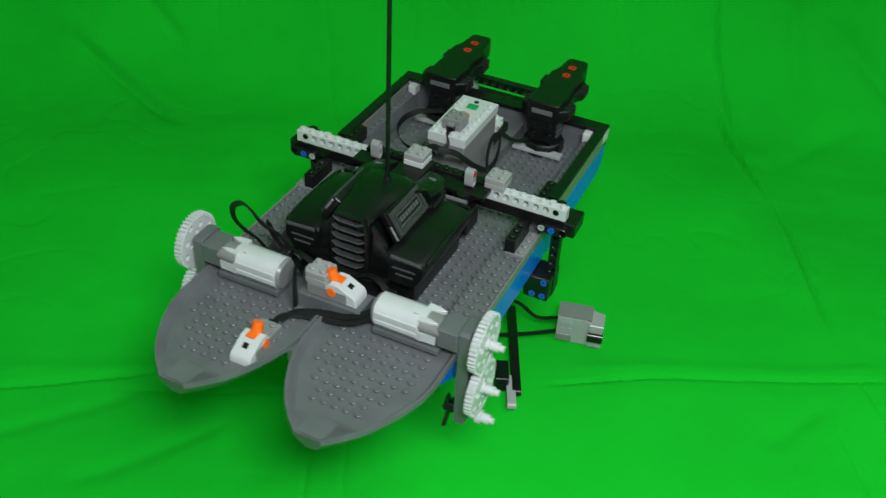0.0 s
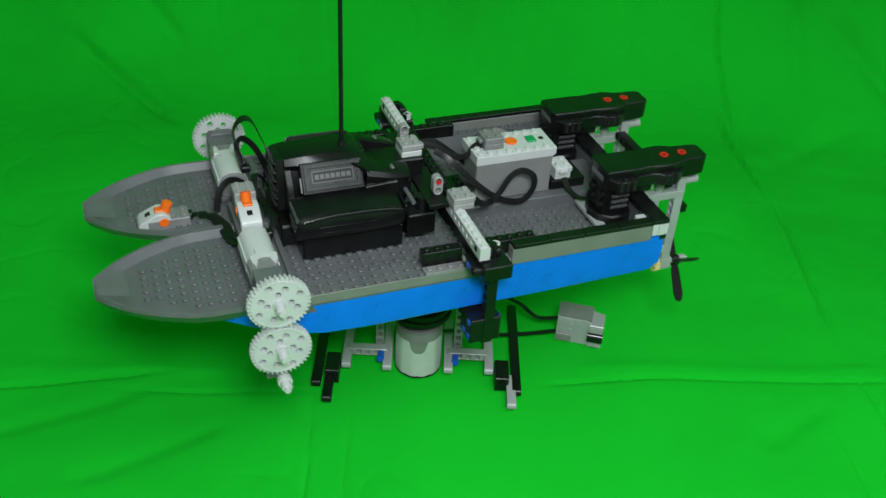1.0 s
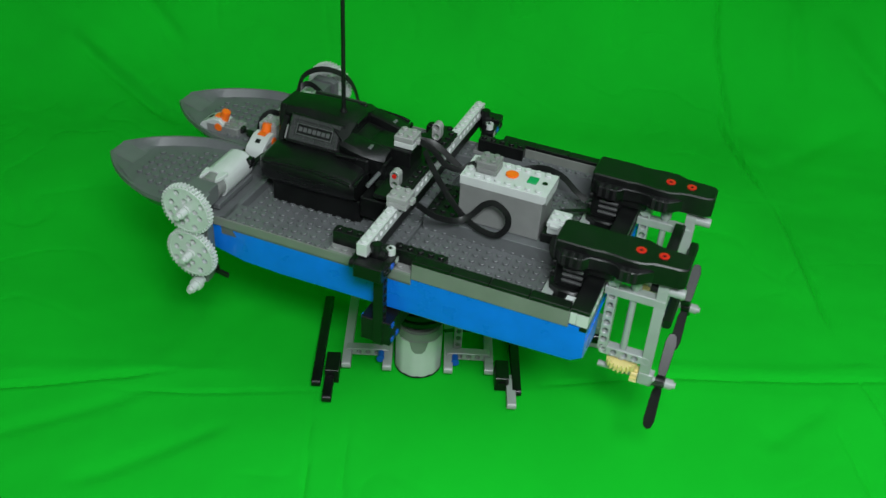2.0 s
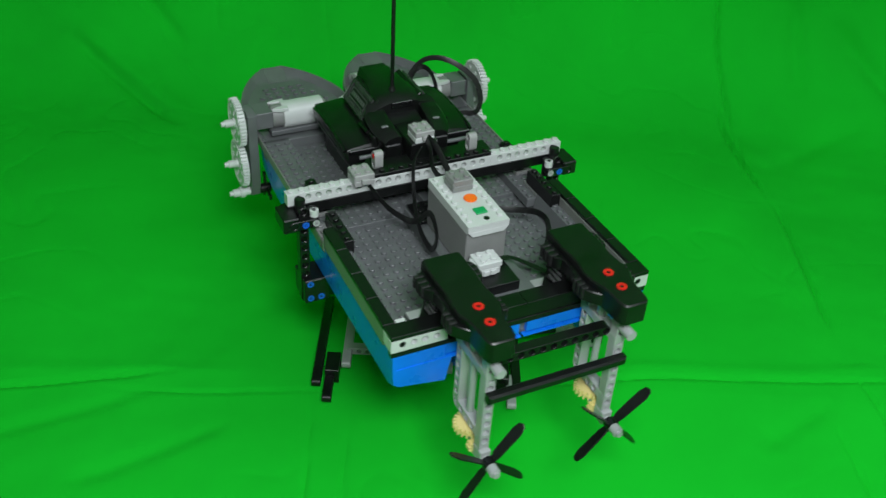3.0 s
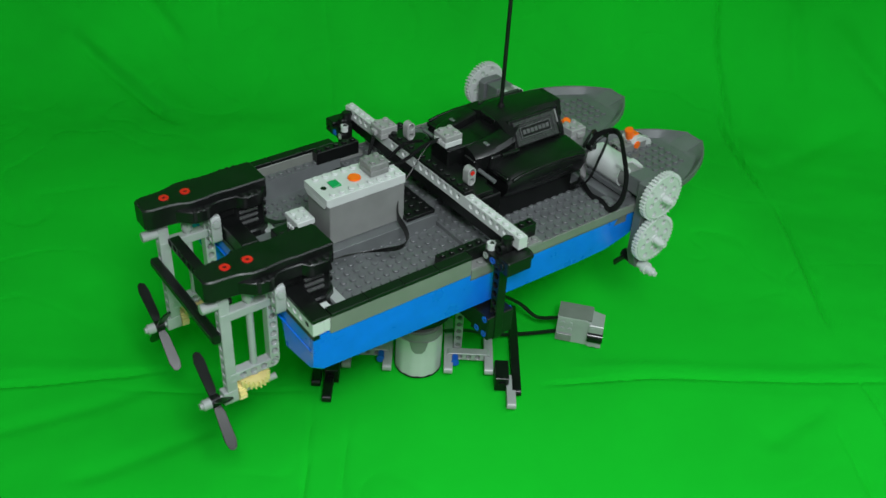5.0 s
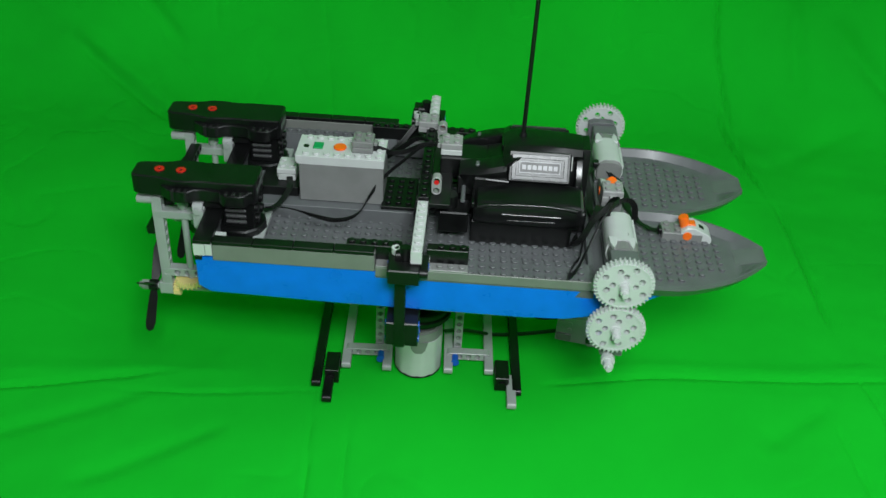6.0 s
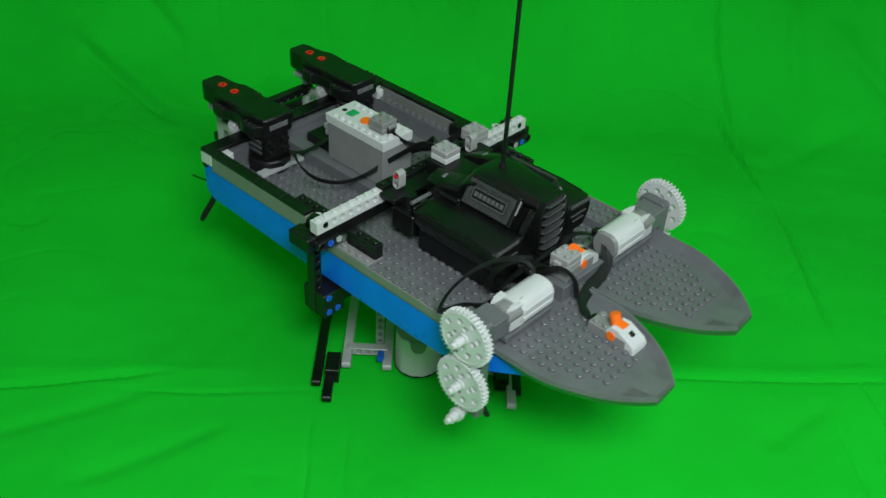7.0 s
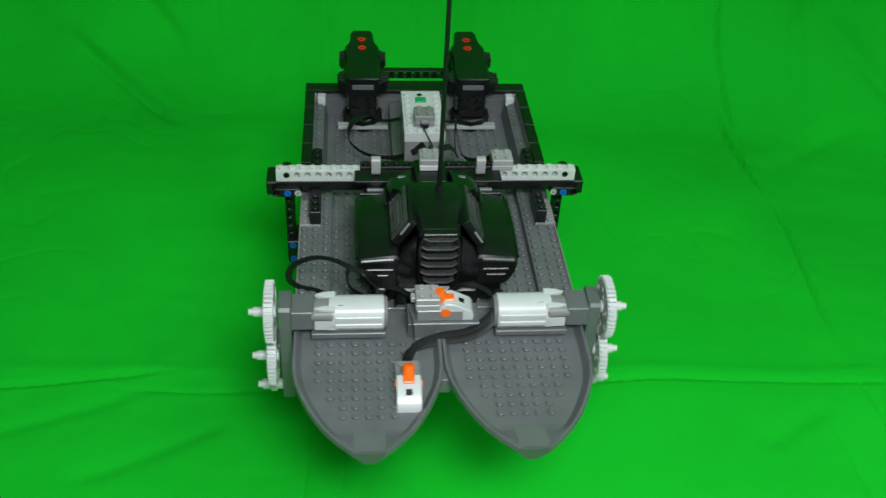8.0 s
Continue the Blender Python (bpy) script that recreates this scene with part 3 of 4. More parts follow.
def build_bow_drive():
    for s in (-1, 1):
        # small motor lying athwart
        bm = bmesh.new()
        prof = [(12 * math.cos(a) * (1 if k % 2 else 0.97), 12 * math.sin(a) * (1 if k % 2 else 0.97)) for k, a in enumerate(np.linspace(0, 2 * math.pi, 24, endpoint=False))]
        prof = [(max(-11, min(11, x)), max(-10.5, min(10.8, y))) for x, y in prof]
        loft(bm, [[(s * x, -146 + a, 190 + b) for a, b in prof] for x in (38, 74)])
        motor = part("drive_motor", bm, WHITE, boat, "off-white small motor lying across the bow")
        bm = bmesh.new()
        loft(bm, [[(s * x, -146 + a * k, 190 + b * k) for a, b in prof] for x, k in ((35.5, 0.86), (37.9, 0.97))])
        part("motor_back", bm, MGREY, motor)
        bm = bmesh.new()
        cyl(bm, (s * 70, -146, 190), (s * 84, -146, 190), 10.4, 9.8, seg=24, bevel=0.8)
        cyl(bm, (s * 84, -146, 190), (s * 88, -146, 190), 7.5, seg=20, bevel=0.6)
        cyl(bm, (s * 71, -153, 194.5), (s * 86, -153, 194.5), 4.6, 4.0, seg=16, bevel=0.8)
        part("motor_end", bm, MGREY, motor, "mid grey motor nose")
        bm = bmesh.new()
        box(bm, min(s * 37, s * 86), max(s * 37, s * 86), -156.5, -135.5, 176, 180.5, 0.5)
        part("motor_base", bm, DGREY, motor, "dark grey plate under the motor")
        for y0, y1, z0, z1 in ((-142, -136, 197.5, 200.6), (-155, -150, 197, 200.4), (-157, -155.4, 184, 192)):
            bm = bmesh.new()
            plate(bm, [(70, y0), (70, y1), (78, y1 - 0.6), (83.5, (y0 + y1) / 2), (78, y0 + 0.6)], [], z0, z1, None if s > 0 else Matrix.Diagonal((-1, 1, 1, 1)), bevel=0.3)
            part("claw", bm, WHITE, motor)
        bm = bmesh.new()
        box(bm, min(s * 64.5, s * 68), max(s * 64.5, s * 68), -1.6, 1.6, -0.3, 0.3, 0, local(0, -151.6, 199.5, 30, 0, 0))
        part("badge", bm, BLACK, motor)
        bm = bmesh.new()
        for k in range(2):
            box(bm, min(s * 39, s * 70), max(s * 39, s * 70), -157.6, -156.2, 186 + 6 * k, 189.5 + 6 * k, 0.4)
        part("side_ridge", bm, WHITE, motor)
        # upright bracket that carries the gears
        bm = bmesh.new()
        plate(bm, [(-9, -72), (7, -72), (12, -58), (12, 8), (8, 10), (-8, 10), (-10, 8)], [ring(0, -40, 2.5, 12), ring(0, -66, 2.5, 12)], -4, 4, local(rx=90, rz=90), bevel=0.4)
        ob = part("gear_bracket", bm, DGREY, boat, "dark grey upright bracket")
        ob.matrix_basis = mmpose(s * 103, -145, 191)
        bm = bmesh.new()
        box(bm, min(s * 84, s * 99), max(s * 84, s * 99), -156, -136, 184, 199, 0.6)
        part("bracket_arm", bm, DGREY, boat)
        for z in (190.6, 150.7):
            bm = bmesh.new()
            holes = [ring(15.2 * math.cos(k * math.pi / 4 + 0.39) * (0.82 if k % 2 else 1), 15.2 * math.sin(k * math.pi / 4 + 0.39) * (0.82 if k % 2 else 1), 2.5, 10) for k in range(8)]
            holes += [ring(8 * math.cos(k * math.pi / 2), 8 * math.sin(k * math.pi / 2), 2.3, 10) for k in range(4)]
            gear(bm, 40, 19.0, 21.2, 5.0, holes, local(ry=90))
            plate(bm, ring(0, 0, 18.9, 40), [ring(0, 0, 17.9, 40)], -3.0, 3.0, local(ry=90))
            cyl(bm, (-4, 0, 0), (4, 0, 0), 4.2, seg=16)
            g = part("gear", bm, WHITE, boat, "off-white forty-tooth gear wheel with holes")
            g.matrix_basis = mmpose(s * 113, -144.5, z, 3 if z > 170 else 7, 0, 0)
            bm = bmesh.new()
            cyl(bm, (s * 4, 0, 0), (s * 11, 0, 0), 3.4, seg=14, bevel=0.4)
            cyl(bm, (s * 11, 0, 0), (s * 14, 0, 0), 2.3, seg=12)
            part("axle_end", bm, WHITE, g)
        bm = bmesh.new()
        cyl(bm, (s * 106, -143, 121), (s * 122, -143, 121), 3.7, seg=16, bevel=0.4)
        cyl(bm, (s * 112, -143, 121), (s * 116, -143, 121), 5.2, seg=16)
        cyl(bm, (s * 122, -143, 121), (s * 125, -143, 121), 2.3, seg=12)
        part("bush", bm, WHITE, boat, "off-white bush on the lowest axle")
        bm = bmesh.new()
        cyl(bm, (s * 88, -143, 121), (s * 98, -143, 121), 4.5, seg=14, bevel=0.6)
        for a in range(3):
            q = local(s * 92, -143, 121, 120 * a + 20, 0, 0)
            box(bm, -1.2, 1.2, -2.5, 2.5, 2, 15, 0.6, q)
        part("bow_thruster", bm, BLACK, boat, "small black bow propeller")


def build_battery():
    bm = bmesh.new()
    box(bm, -16, 16, 33, 98, 178, 211, 0.6)
    bb = part("battery_box", bm, MGREY, boat, "mid grey battery box with an off-white studded top")
    bm = bmesh.new()
    plate(bm, [(32.6, 210.6), (98.4, 210.6), (100.5, 213), (100.5, 218), (32.6, 218)], [], -16.3, 16.3, local(rx=90, rz=90), bevel=0.3)
    for i in (-12, -4, 4, 12):
        for j in range(8):
            if abs(i) > 8 or j < 2:
                stud(bm, i, 37 + 8 * j, 218)
    plate(bm, [(-16.2, 213.2), (16.2, 213.2), (12.5, 208.6), (-12.5, 208.6)], [], -100.6, -98.1, local(rx=90), bevel=0.3)
    part("lid", bm, WHITE, bb, "off-white studded lid")
    bm = bmesh.new()
    cyl(bm, (-1, 68, 218), (-1, 68, 219.6), 5, seg=20, bevel=0.4)
    part("dial", bm, ORANGE, bb, "orange round dial")
    bm = bmesh.new()
    box(bm, -5, 4, 81, 88.5, 218, 219.4, 0.4)
    part("button", bm, GREEN, bb, "green square button")
    bm = bmesh.new()
    cyl(bm, (-1, 94, 218), (-1, 94, 218.4), 2.2, seg=14)
    part("socket", bm, BLACK, bb)
    bm = bmesh.new()
    box(bm, -2.4, 14.4, 103.6, 117.4, 186, 191.6, 0.5)
    box(bm, -3.4, 15.4, 103, 118, 192.2, 197, 0.6)
    for i in (2, 10):
        stud(bm, i, 107, 197)
        stud(bm, i, 114, 197)
    cyl(bm, (6, 110.5, 197), (6, 110.5, 198), 3.4, seg=16, bevel=0.3)
    box(bm, 1, 5.4, 117.2, 119, 187, 190.6, 0.3)
    box(bm, 6.6, 11, 117.2, 119, 187, 190.6, 0.3)
    box(bm, 15, 17.4, 106, 113, 192.6, 195.6, 0.4)
    part("connector", bm, WHITE, boat, "off-white studded cable connector")
    bm = bmesh.new()
    box(bm, -12, 16, 100, 130, 178, 186, 0.4)
    part("connector_base", bm, BLACK, boat)


def plug(x, y, z, rz=0, mat=None, base=None):
    bm = bmesh.new()
    box(bm, -8, 8, -8, 8, 0, 4.6, 0.5)
    p = part("plug", bm, base or PLUG, boat, "grey stackable cable plug")
    p.matrix_basis = mmpose(x, y, z, 0, 0, rz)
    bm = bmesh.new()
    box(bm, -8, 8, -8, 8, 4.7, 9.6, 0.6)
    for a in (-4, 4):
        for b in (-4, 4):
            stud(bm, a, b, 9.6, 2.3)
    box(bm, -3, 3, 8, 11, 3, 7, 0.4)
    part("plug_top", bm, mat or PLUG, p, "light grey studded plug top")
    return p


def build_switch(x, y, z, rz):
    bm = bmesh.new()
    box(bm, -8, 8, -15, 16, 0, 9, 0.6)
    for a in (-4, 4):
        for b in (4, 12):
            stud(bm, a, b, 9)
    sw = part("switch", bm, MGREY, boat, "grey toy switch with a white end and orange lever")
    sw.matrix_basis = mmpose(x, y, z, 0, 0, rz)
    bm = bmesh.new()
    plate(bm, [(-22, 0), (2, 0), (2, 10), (-2, 14), (-8, 14), (-20, 8), (-22, 5)], [], -7.8, 7.8, local(rx=90, rz=90), bevel=0.6)
    part("switch_head", bm, WHITE, sw, "off-white sloping switch head")
    bm = bmesh.new()
    cyl(bm, (0, -2, 11), (0, 1.5, 20), 4.2, 3.8, seg=16, bevel=0.6)
    box(bm, -3.6, 3.6, -9, 1, 11.5, 15, 0.6)
    cyl(bm, (-8.6, -3, 7), (8.6, -3, 7), 3.6, seg=16, bevel=0.4)
    part("lever", bm, ORANGE, sw, "orange lever")
    bm = bmesh.new()
    box(bm, -2, 2, -2, 2, -0.2, 0.5, 0.1, local(0, -14, 11.1, 26, 0, 0))
    part("marking", bm, BLACK, sw)


def build_engine():
    # upper cowl, narrow at the front and wide over the shoulders
    bm = bmesh.new()
    secs = []
    for y, wt, zt, we, ze in ((-119.5, 10, 232, 12.5, 228), (-116.5, 12, 237, 14, 232), (-104, 12.5, 238, 15.5, 232), (-92, 13, 238.5, 16.5, 234.5), (-82, 13.5, 238.5, 19, 235), (-70, 14, 238, 23.5, 234), (-62, 13, 237, 28.5, 231.5), (-57, 12, 234, 31, 227)):
        secs.append([(-we, y, ze), (-wt, y, zt - 0.6), (-wt + 2, y, zt), (wt - 2, y, zt), (wt, y, zt - 0.6), (we, y, ze), (we - 0.8, y, ze - 3), (we - 6, y, ze - 9), (-we + 6, y, ze - 9), (-we + 0.8, y, ze - 3)])
    loft(bm, secs)
    eng = part("engine_cover", bm, SATIN, boat, "satin black sculpted engine cover with a grille")
    for s in (-1, 1):
        bm = bmesh.new()
        loft(bm, [[(s * a, y, 205), (s * a, y, z - 1), (s * (a + 2), y, z), (s * (b - 3), y, z - 2), (s * b, y, z - 5), (s * (b - 4), y, 205)] for y, a, b, z in ((-60, 15, 32, 231), (-50, 15, 33, 229), (-40, 15, 32.5, 226.5), (-30, 14, 30, 224.5), (-25, 13, 27, 222.5))])
        part("rear_flank", bm, SATIN, eng)
    bm = bmesh.new()
    box(bm, -9, 9, -57.8, -55.8, 229, 234.5, 0.5)
    part("rear_lip", bm, GLOSS, eng)
    bm = bmesh.new()
    box(bm, -11.5, 11.5, -46, -10, 205, 222, 0.8)
    part("plug_seat", bm, BLACK, eng)
    bm = bmesh.new()
    loft(bm, [[(-w, y, 182), (-w, y, z - 10), (-w * 0.7, y, z), (w * 0.7, y, z), (w, y, z - 10), (w, y, 182)] for y, w, z in ((-117, 14, 226), (-110, 15.5, 227), (-60, 17, 226), (-40, 20, 220), (-26, 20, 212))])
    part("engine_core", bm, BLACK, eng)
    for s in (-1, 1):
        bm = bmesh.new()
        secs = []
        for y, k, dz in ((-117, 0.955, -1.6), (-115.6, 0.985, -0.5), (-112, 1.0, 0), (-90, 1.02, 1.2), (-66, 1.02, 1.0), (-48, 1.0, -0.5), (-40, 0.97, -2.0), (-37.5, 0.92, -4)):
            prof = ((27, 189), (46, 189), (50, 191), (52.5, 195), (54.6, 201), (55.6, 206), (55.2, 209.4), (53.6, 211.4), (50, 212.4), (36, 214), (29.5, 214.6), (27, 213.2))
            secs.append([(s * (22 + (p - 22) * k), y, 190 + (q - 190) * k + (dz if q > 200 else 0)) for p, q in prof])
        loft(bm, secs)
        part("side_pod", bm, SATIN, eng, "glossy black side pod")
        bm = bmesh.new()
        edge = [(-113, 209.2), (-106, 210.6), (-90, 211.9), (-66, 211.7), (-48, 210.2), (-40, 208.4)]
        for (ya, za), (yb, zb) in zip(edge, edge[1:]):
            cyl(bm, (s * 54.9, ya, za), (s * 54.9, yb, zb), 1.5, seg=12)
        part("pod_edge", bm, GLOSS, eng, "glossy rounded edge of the side pod")
        for z, y0, y1 in ((203.0, -102, -58), (197.0, -98, -62)):
            bm = bmesh.new()
            cyl(bm, (s * (54.6 if z > 200 else 52.8), y0, z), (s * (54.6 if z > 200 else 52.8), y1, z), 1.1, seg=10, bevel=0.4)
            part("side_rib", bm, GLOSS, eng)
        # leaning panel that carries the plate
        q = local(s * 25.0, -84.5, 226.5, 0, s * 58, 0)
        bm = bmesh.new()
        box(bm, -11, 12, -23, 23, -5, 0.6, 0.8, q)
        part("side_panel", bm, BLACK, eng)
        bm = bmesh.new()
        plate(bm, [(-9.5, -20.8), (9.5, -20.8), (9.5, 20.8), (-9.5, 20.8)], [[(-6.4, -17.6), (6.4, -17.6), (6.4, 17.6), (-6.4, 17.6)]], 0.6, 2.6, q, bevel=0.3)
        part("plate_frame", bm, PLATE, eng, "dark grey frame of the name plate")
        bm = bmesh.new()
        box(bm, -6.4, 6.4, -17.6, 17.6, 0.6, 1.6, 0, q)
        part("name_plate", bm, PLATE, eng, "dark glossy plate with illegible lettering")
        bm = bmesh.new()
        box(bm, -1, 10, -24.2, -23.1, -0.4, 1.2, 0.3, q)
        part("panel_lip", bm, MGREY, eng, "grey lip at the end of the panel")
        bm = bmesh.new()
        box(bm, -4.8, 4.8, -16, 16, 1.6, 1.9, 0, q)
        part("lettering_field", bm, BLACK, eng)
        bm = bmesh.new()
        plate(bm, [(-4.4, -15.4), (4.4, -15.4), (4.4, 15.4), (-4.4, 15.4)], [[(-3.7, -14.7), (3.7, -14.7), (3.7, 14.7), (-3.7, 14.7)]], 1.9, 2.1, q)
        part("plate_border", bm, SILVER, eng)
        for k in range(7):
            bm = bmesh.new()
            box(bm, -1.7, 1.7, -13.2 + 3.9 * k, -10.3 + 3.9 * k, 1.9, 2.1, 0, q)
            part("lettering_mark", bm, SILVER, eng)
        bm = bmesh.new()
        cyl(bm, (s * 34, -62, 218), (s * 34, -45, 219), 1.6, seg=10)
        box(bm, min(s * 24, s * 33), max(s * 24, s * 33), -62, -36, 208, 219, 1.2)
        part("shoulder_block", bm, BLACK, eng)
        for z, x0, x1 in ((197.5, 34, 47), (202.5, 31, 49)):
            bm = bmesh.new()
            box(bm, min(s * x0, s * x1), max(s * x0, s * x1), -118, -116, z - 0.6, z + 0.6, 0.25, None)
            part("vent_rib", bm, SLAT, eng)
        # strip on the pod's top front edge, its highlight painted as paler black
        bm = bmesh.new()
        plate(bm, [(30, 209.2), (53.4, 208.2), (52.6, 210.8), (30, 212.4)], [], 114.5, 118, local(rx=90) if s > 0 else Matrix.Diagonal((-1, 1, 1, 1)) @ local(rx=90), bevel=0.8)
        part("front_edge", bm, SLAT, eng, "shiny front edge of the pod, highlight in its colour")
        bm = bmesh.new()
        plate(bm, [(14, 186), (29, 186), (29, 206), (24, 219), (15, 229)], [], 112, 117.5, local(rx=90) if s > 0 else Matrix.Diagonal((-1, 1, 1, 1)) @ local(rx=90), bevel=0.8)
        part("front_cheek", bm, GLOSS, eng)
        bm = bmesh.new()
        box(bm, min(s * 27, s * 53), max(s * 27, s * 53), -38, -35.6, 206, 210, 0.7)
        part("rear_edge", bm, GLOSS, eng)
        bm = bmesh.new()
        box(bm, min(s * 13, s * 27), max(s * 13, s * 27), -36, -24, 200, 216, 1.0)
        part("rear_block", bm, BLACK, eng)
        bm = bmesh.new()
        cyl(bm, (s * 26, -29, 207), (s * 47, -29, 207), 1.7, seg=12, bevel=0.3)
        part("cross_axle", bm, DGREY, eng, "dark grey cross axle")
        bm = bmesh.new()
        box(bm, min(s * 19, s * 25), max(s * 19, s * 25), -40, -37, 217, 226, 0.6)
        part("grey_block", bm, DGREY, eng)
    # eight-sided grille duct with thin slats bent up at their ends
    duct = [(-9, 189), (9, 189), (14.5, 196), (14.5, 226), (11, 236.5), (-11, 236.5), (-14.5, 226), (-14.5, 196)]
    bm = bmesh.new()
    plate(bm, duct, [[(x * 0.84, 213 + (zz - 213) * 0.91) for x, zz in duct]], 114, 122.5, local(rx=90), bevel=0.5)
    part("grille_frame", bm, BLACK, eng)
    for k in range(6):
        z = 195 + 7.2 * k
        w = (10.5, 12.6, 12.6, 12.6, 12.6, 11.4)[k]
        # light on the slat edges is in the paler colour
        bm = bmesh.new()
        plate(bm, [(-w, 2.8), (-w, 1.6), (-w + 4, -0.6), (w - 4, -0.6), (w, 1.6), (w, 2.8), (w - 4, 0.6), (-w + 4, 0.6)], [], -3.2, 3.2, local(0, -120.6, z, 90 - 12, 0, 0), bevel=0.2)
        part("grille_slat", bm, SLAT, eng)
    bm = bmesh.new()
    box(bm, -13, 13, -116.5, -113, 190, 234, 0.4)
    for k in range(5):
        for x in (-4, 4):
            cyl(bm, (x, -116.5, 198.5 + 7.2 * k), (x, -119.5, 198.5 + 7.2 * k), 1.6, seg=8)
    part("grille_core", bm, BLACK, eng)
    bm = bmesh.new()
    box(bm, -46, 46, -112, -36, 169, 189.5, 1.0)
    box(bm, -28, 28, -124, -104, 172, 190, 1.5)
    part("engine_base", bm, BLACK, eng)
    bm = bmesh.new()
    cyl(bm, (2.5, -71.5, 237.5), (2.5, -71.5, 241), 3.2, 2.2, seg=14)
    cyl(bm, (2.5, -71.5, 240), (2.5, -73.5, 560), 1.7, 1.4, seg=10)
    part("antenna", bm, BLACK, boat, "thin tall black antenna rod")
    for s in (-1, 1):
        bm = bmesh.new()
        liftarm(bm, 2, local(ry=-90), thick=7)
        ob = part("lever_arm", bm, PLUG, boat, "light grey short beam with a red pin")
        ob.matrix_basis = mmpose(s * 40, -9, 212)
        bm = bmesh.new()
        cyl(bm, (s * 43.4, -9, 219.5), (s * 44.0, -9, 219.5), 1.9, seg=12)
        part("red_pin", bm, RED, boat)
        bm = bmesh.new()
        cyl(bm, (s * 30, -16, 203), (s * 47, -16, 203), 3.4, seg=14, bevel=0.4)
        cyl(bm, (s * 40, -20, 196), (s * 40, -20, 208), 5.4, seg=14, bevel=0.4)
        box(bm, min(s * 30, s * 50), max(s * 30, s * 50), -34, -12, 180, 198, 1.0)
        part("linkage", bm, BLACK, boat, "black joint and linkage pieces")


def build_tail():
    lobes = [(122, 13), (126, 16), (128.5, 20.5), (132, 22), (141, 22), (145, 20.5), (148, 16.5), (160, 15.6), (166, 16.5), (169.5, 19.6), (173, 20.6), (181, 20.4), (186, 17), (192, 11.5)]
    top = [(121.5, 12), (123, 14.2), (150, 14.4), (156, 13.6), (164, 13.8), (172, 15), (182, 15), (190, 11.8), (196, 10.8), (208, 10.2), (212, 9), (214, 7)]
    for s in (-1, 1):
        c = s * 48
        bm = bmesh.new()
        plate(bm, [(c + w, y) for y, w in top] + [(c - w, y) for y, w in top[::-1]], [], 201, 217.8, None, bevel=0.9)
        tail = part("tail_cover", bm, BLACK, boat, "satin black lobed cover with two red pins")
        bm = bmesh.new()
        plate(bm, [(c + w, y) for y, w in lobes] + [(c - w, y) for y, w in lobes[::-1]], [], 202, 212, None, bevel=0.7)
        part("cover_flange", bm, BLACK, tail)
        for y in (179, 195):
            bm = bmesh.new()
            plate(bm, ring(c, y, 3.6, 18), [ring(c, y, 1.5, 10)], 217.4, 218.4)
            cyl(bm, (c, y, 217.4), (c, y, 217.7), 1.6, seg=10)
            part("red_pin", bm, RED, tail, "red round pin head")
        for d in (-1, 1):
            for y in (131, 136.5, 142, 171.5, 176.5, 181):
                bm = bmesh.new()
                box(bm, min(c + d * 16, c + d * 20.5), max(c + d * 16, c + d * (22.8 if y < 150 else 21.2)), y - 1.5, y + 1.5, 203.6, 212.6, 0.5)
                part("cover_rib", bm, DULL, tail)
        # grey strip: gloss on the cover's front lip, put in as colour
        bm = bmesh.new()
        box(bm, c - 9.5, c + 9.5, 121.3, 122.6, 207, 212, 0.4)
        part("front_lip_gloss", bm, DGREY, tail)
        # steering column under the cover
        bm = bmesh.new()
        box(bm, c - 12, c + 12, 124, 148, 178, 203, 1.2)
        plate(bm, ring(c, 136, 18, 10, 0.3), [], 165.6, 178, None, bevel=1.2)
        box(bm, c - 11, c + 11, 146, 166, 193, 203, 1.0)
        for d in (-1, 1):
            cyl(bm, (c + d * 7, 121.5, 185), (c + d * 7, 126, 185), 3.6, seg=14, bevel=0.5)
            cyl(bm, (c + d * 7, 121.5, 194), (c + d * 7, 126, 194), 3.6, seg=14, bevel=0.5)
        part("column", bm, BLACK, boat, "black ribbed steering column")
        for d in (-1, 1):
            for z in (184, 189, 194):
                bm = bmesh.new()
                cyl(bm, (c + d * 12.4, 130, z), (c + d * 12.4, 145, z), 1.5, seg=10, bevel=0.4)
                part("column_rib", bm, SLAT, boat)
        bm = bmesh.new()
        box(bm, c - 22, c + 22, 118, 126, 169.2, 172.4, 0.3)
        part("base_plate", bm, LGREY, boat)
        # drive leg
        bm = bmesh.new()
        liftarm(bm, 11, local(rx=90, ry=0))
        ob = part("leg_beam", bm, LGREY, boat, "light grey upright drive leg beam")
        ob.matrix_basis = mmpose(c, 200, 113, 0, -90, 0)
        bm = bmesh.new()
        liftarm(bm, 9, local(rx=90))
        ob = part("leg_beam", bm, LGREY, boat)
        ob.matrix_basis = mmpose(c, 166, 127, 0, -90, 90)
        bm = bmesh.new()
        liftarm(bm, 5, local(rx=90))
        ob = part("leg_beam", bm, LGREY, boat)
        ob.matrix_basis = mmpose(c, 167, 125, 0, 0, 90)
        bm = bmesh.new()
        cyl(bm, (c, 181, 118), (c, 181, 203), 2.6, seg=12)
        cyl(bm, (c, 181, 186), (c, 181, 199), 4.2, seg=14, bevel=0.4)
        box(bm, c - 4, c + 4, 160, 204, 176, 183, 0.6)
        cyl(bm, (c, 198, 191), (c, 215, 191), 3.8, seg=14, bevel=0.5)
        part("leg_axle", bm, LGREY, boat)
        bm = bmesh.new()
        liftarm(bm, 3, local(c - 13, 165, 180, 90, 0, 0) @ local(0, 0, 0, 0, 0, 90), thick=7.8)
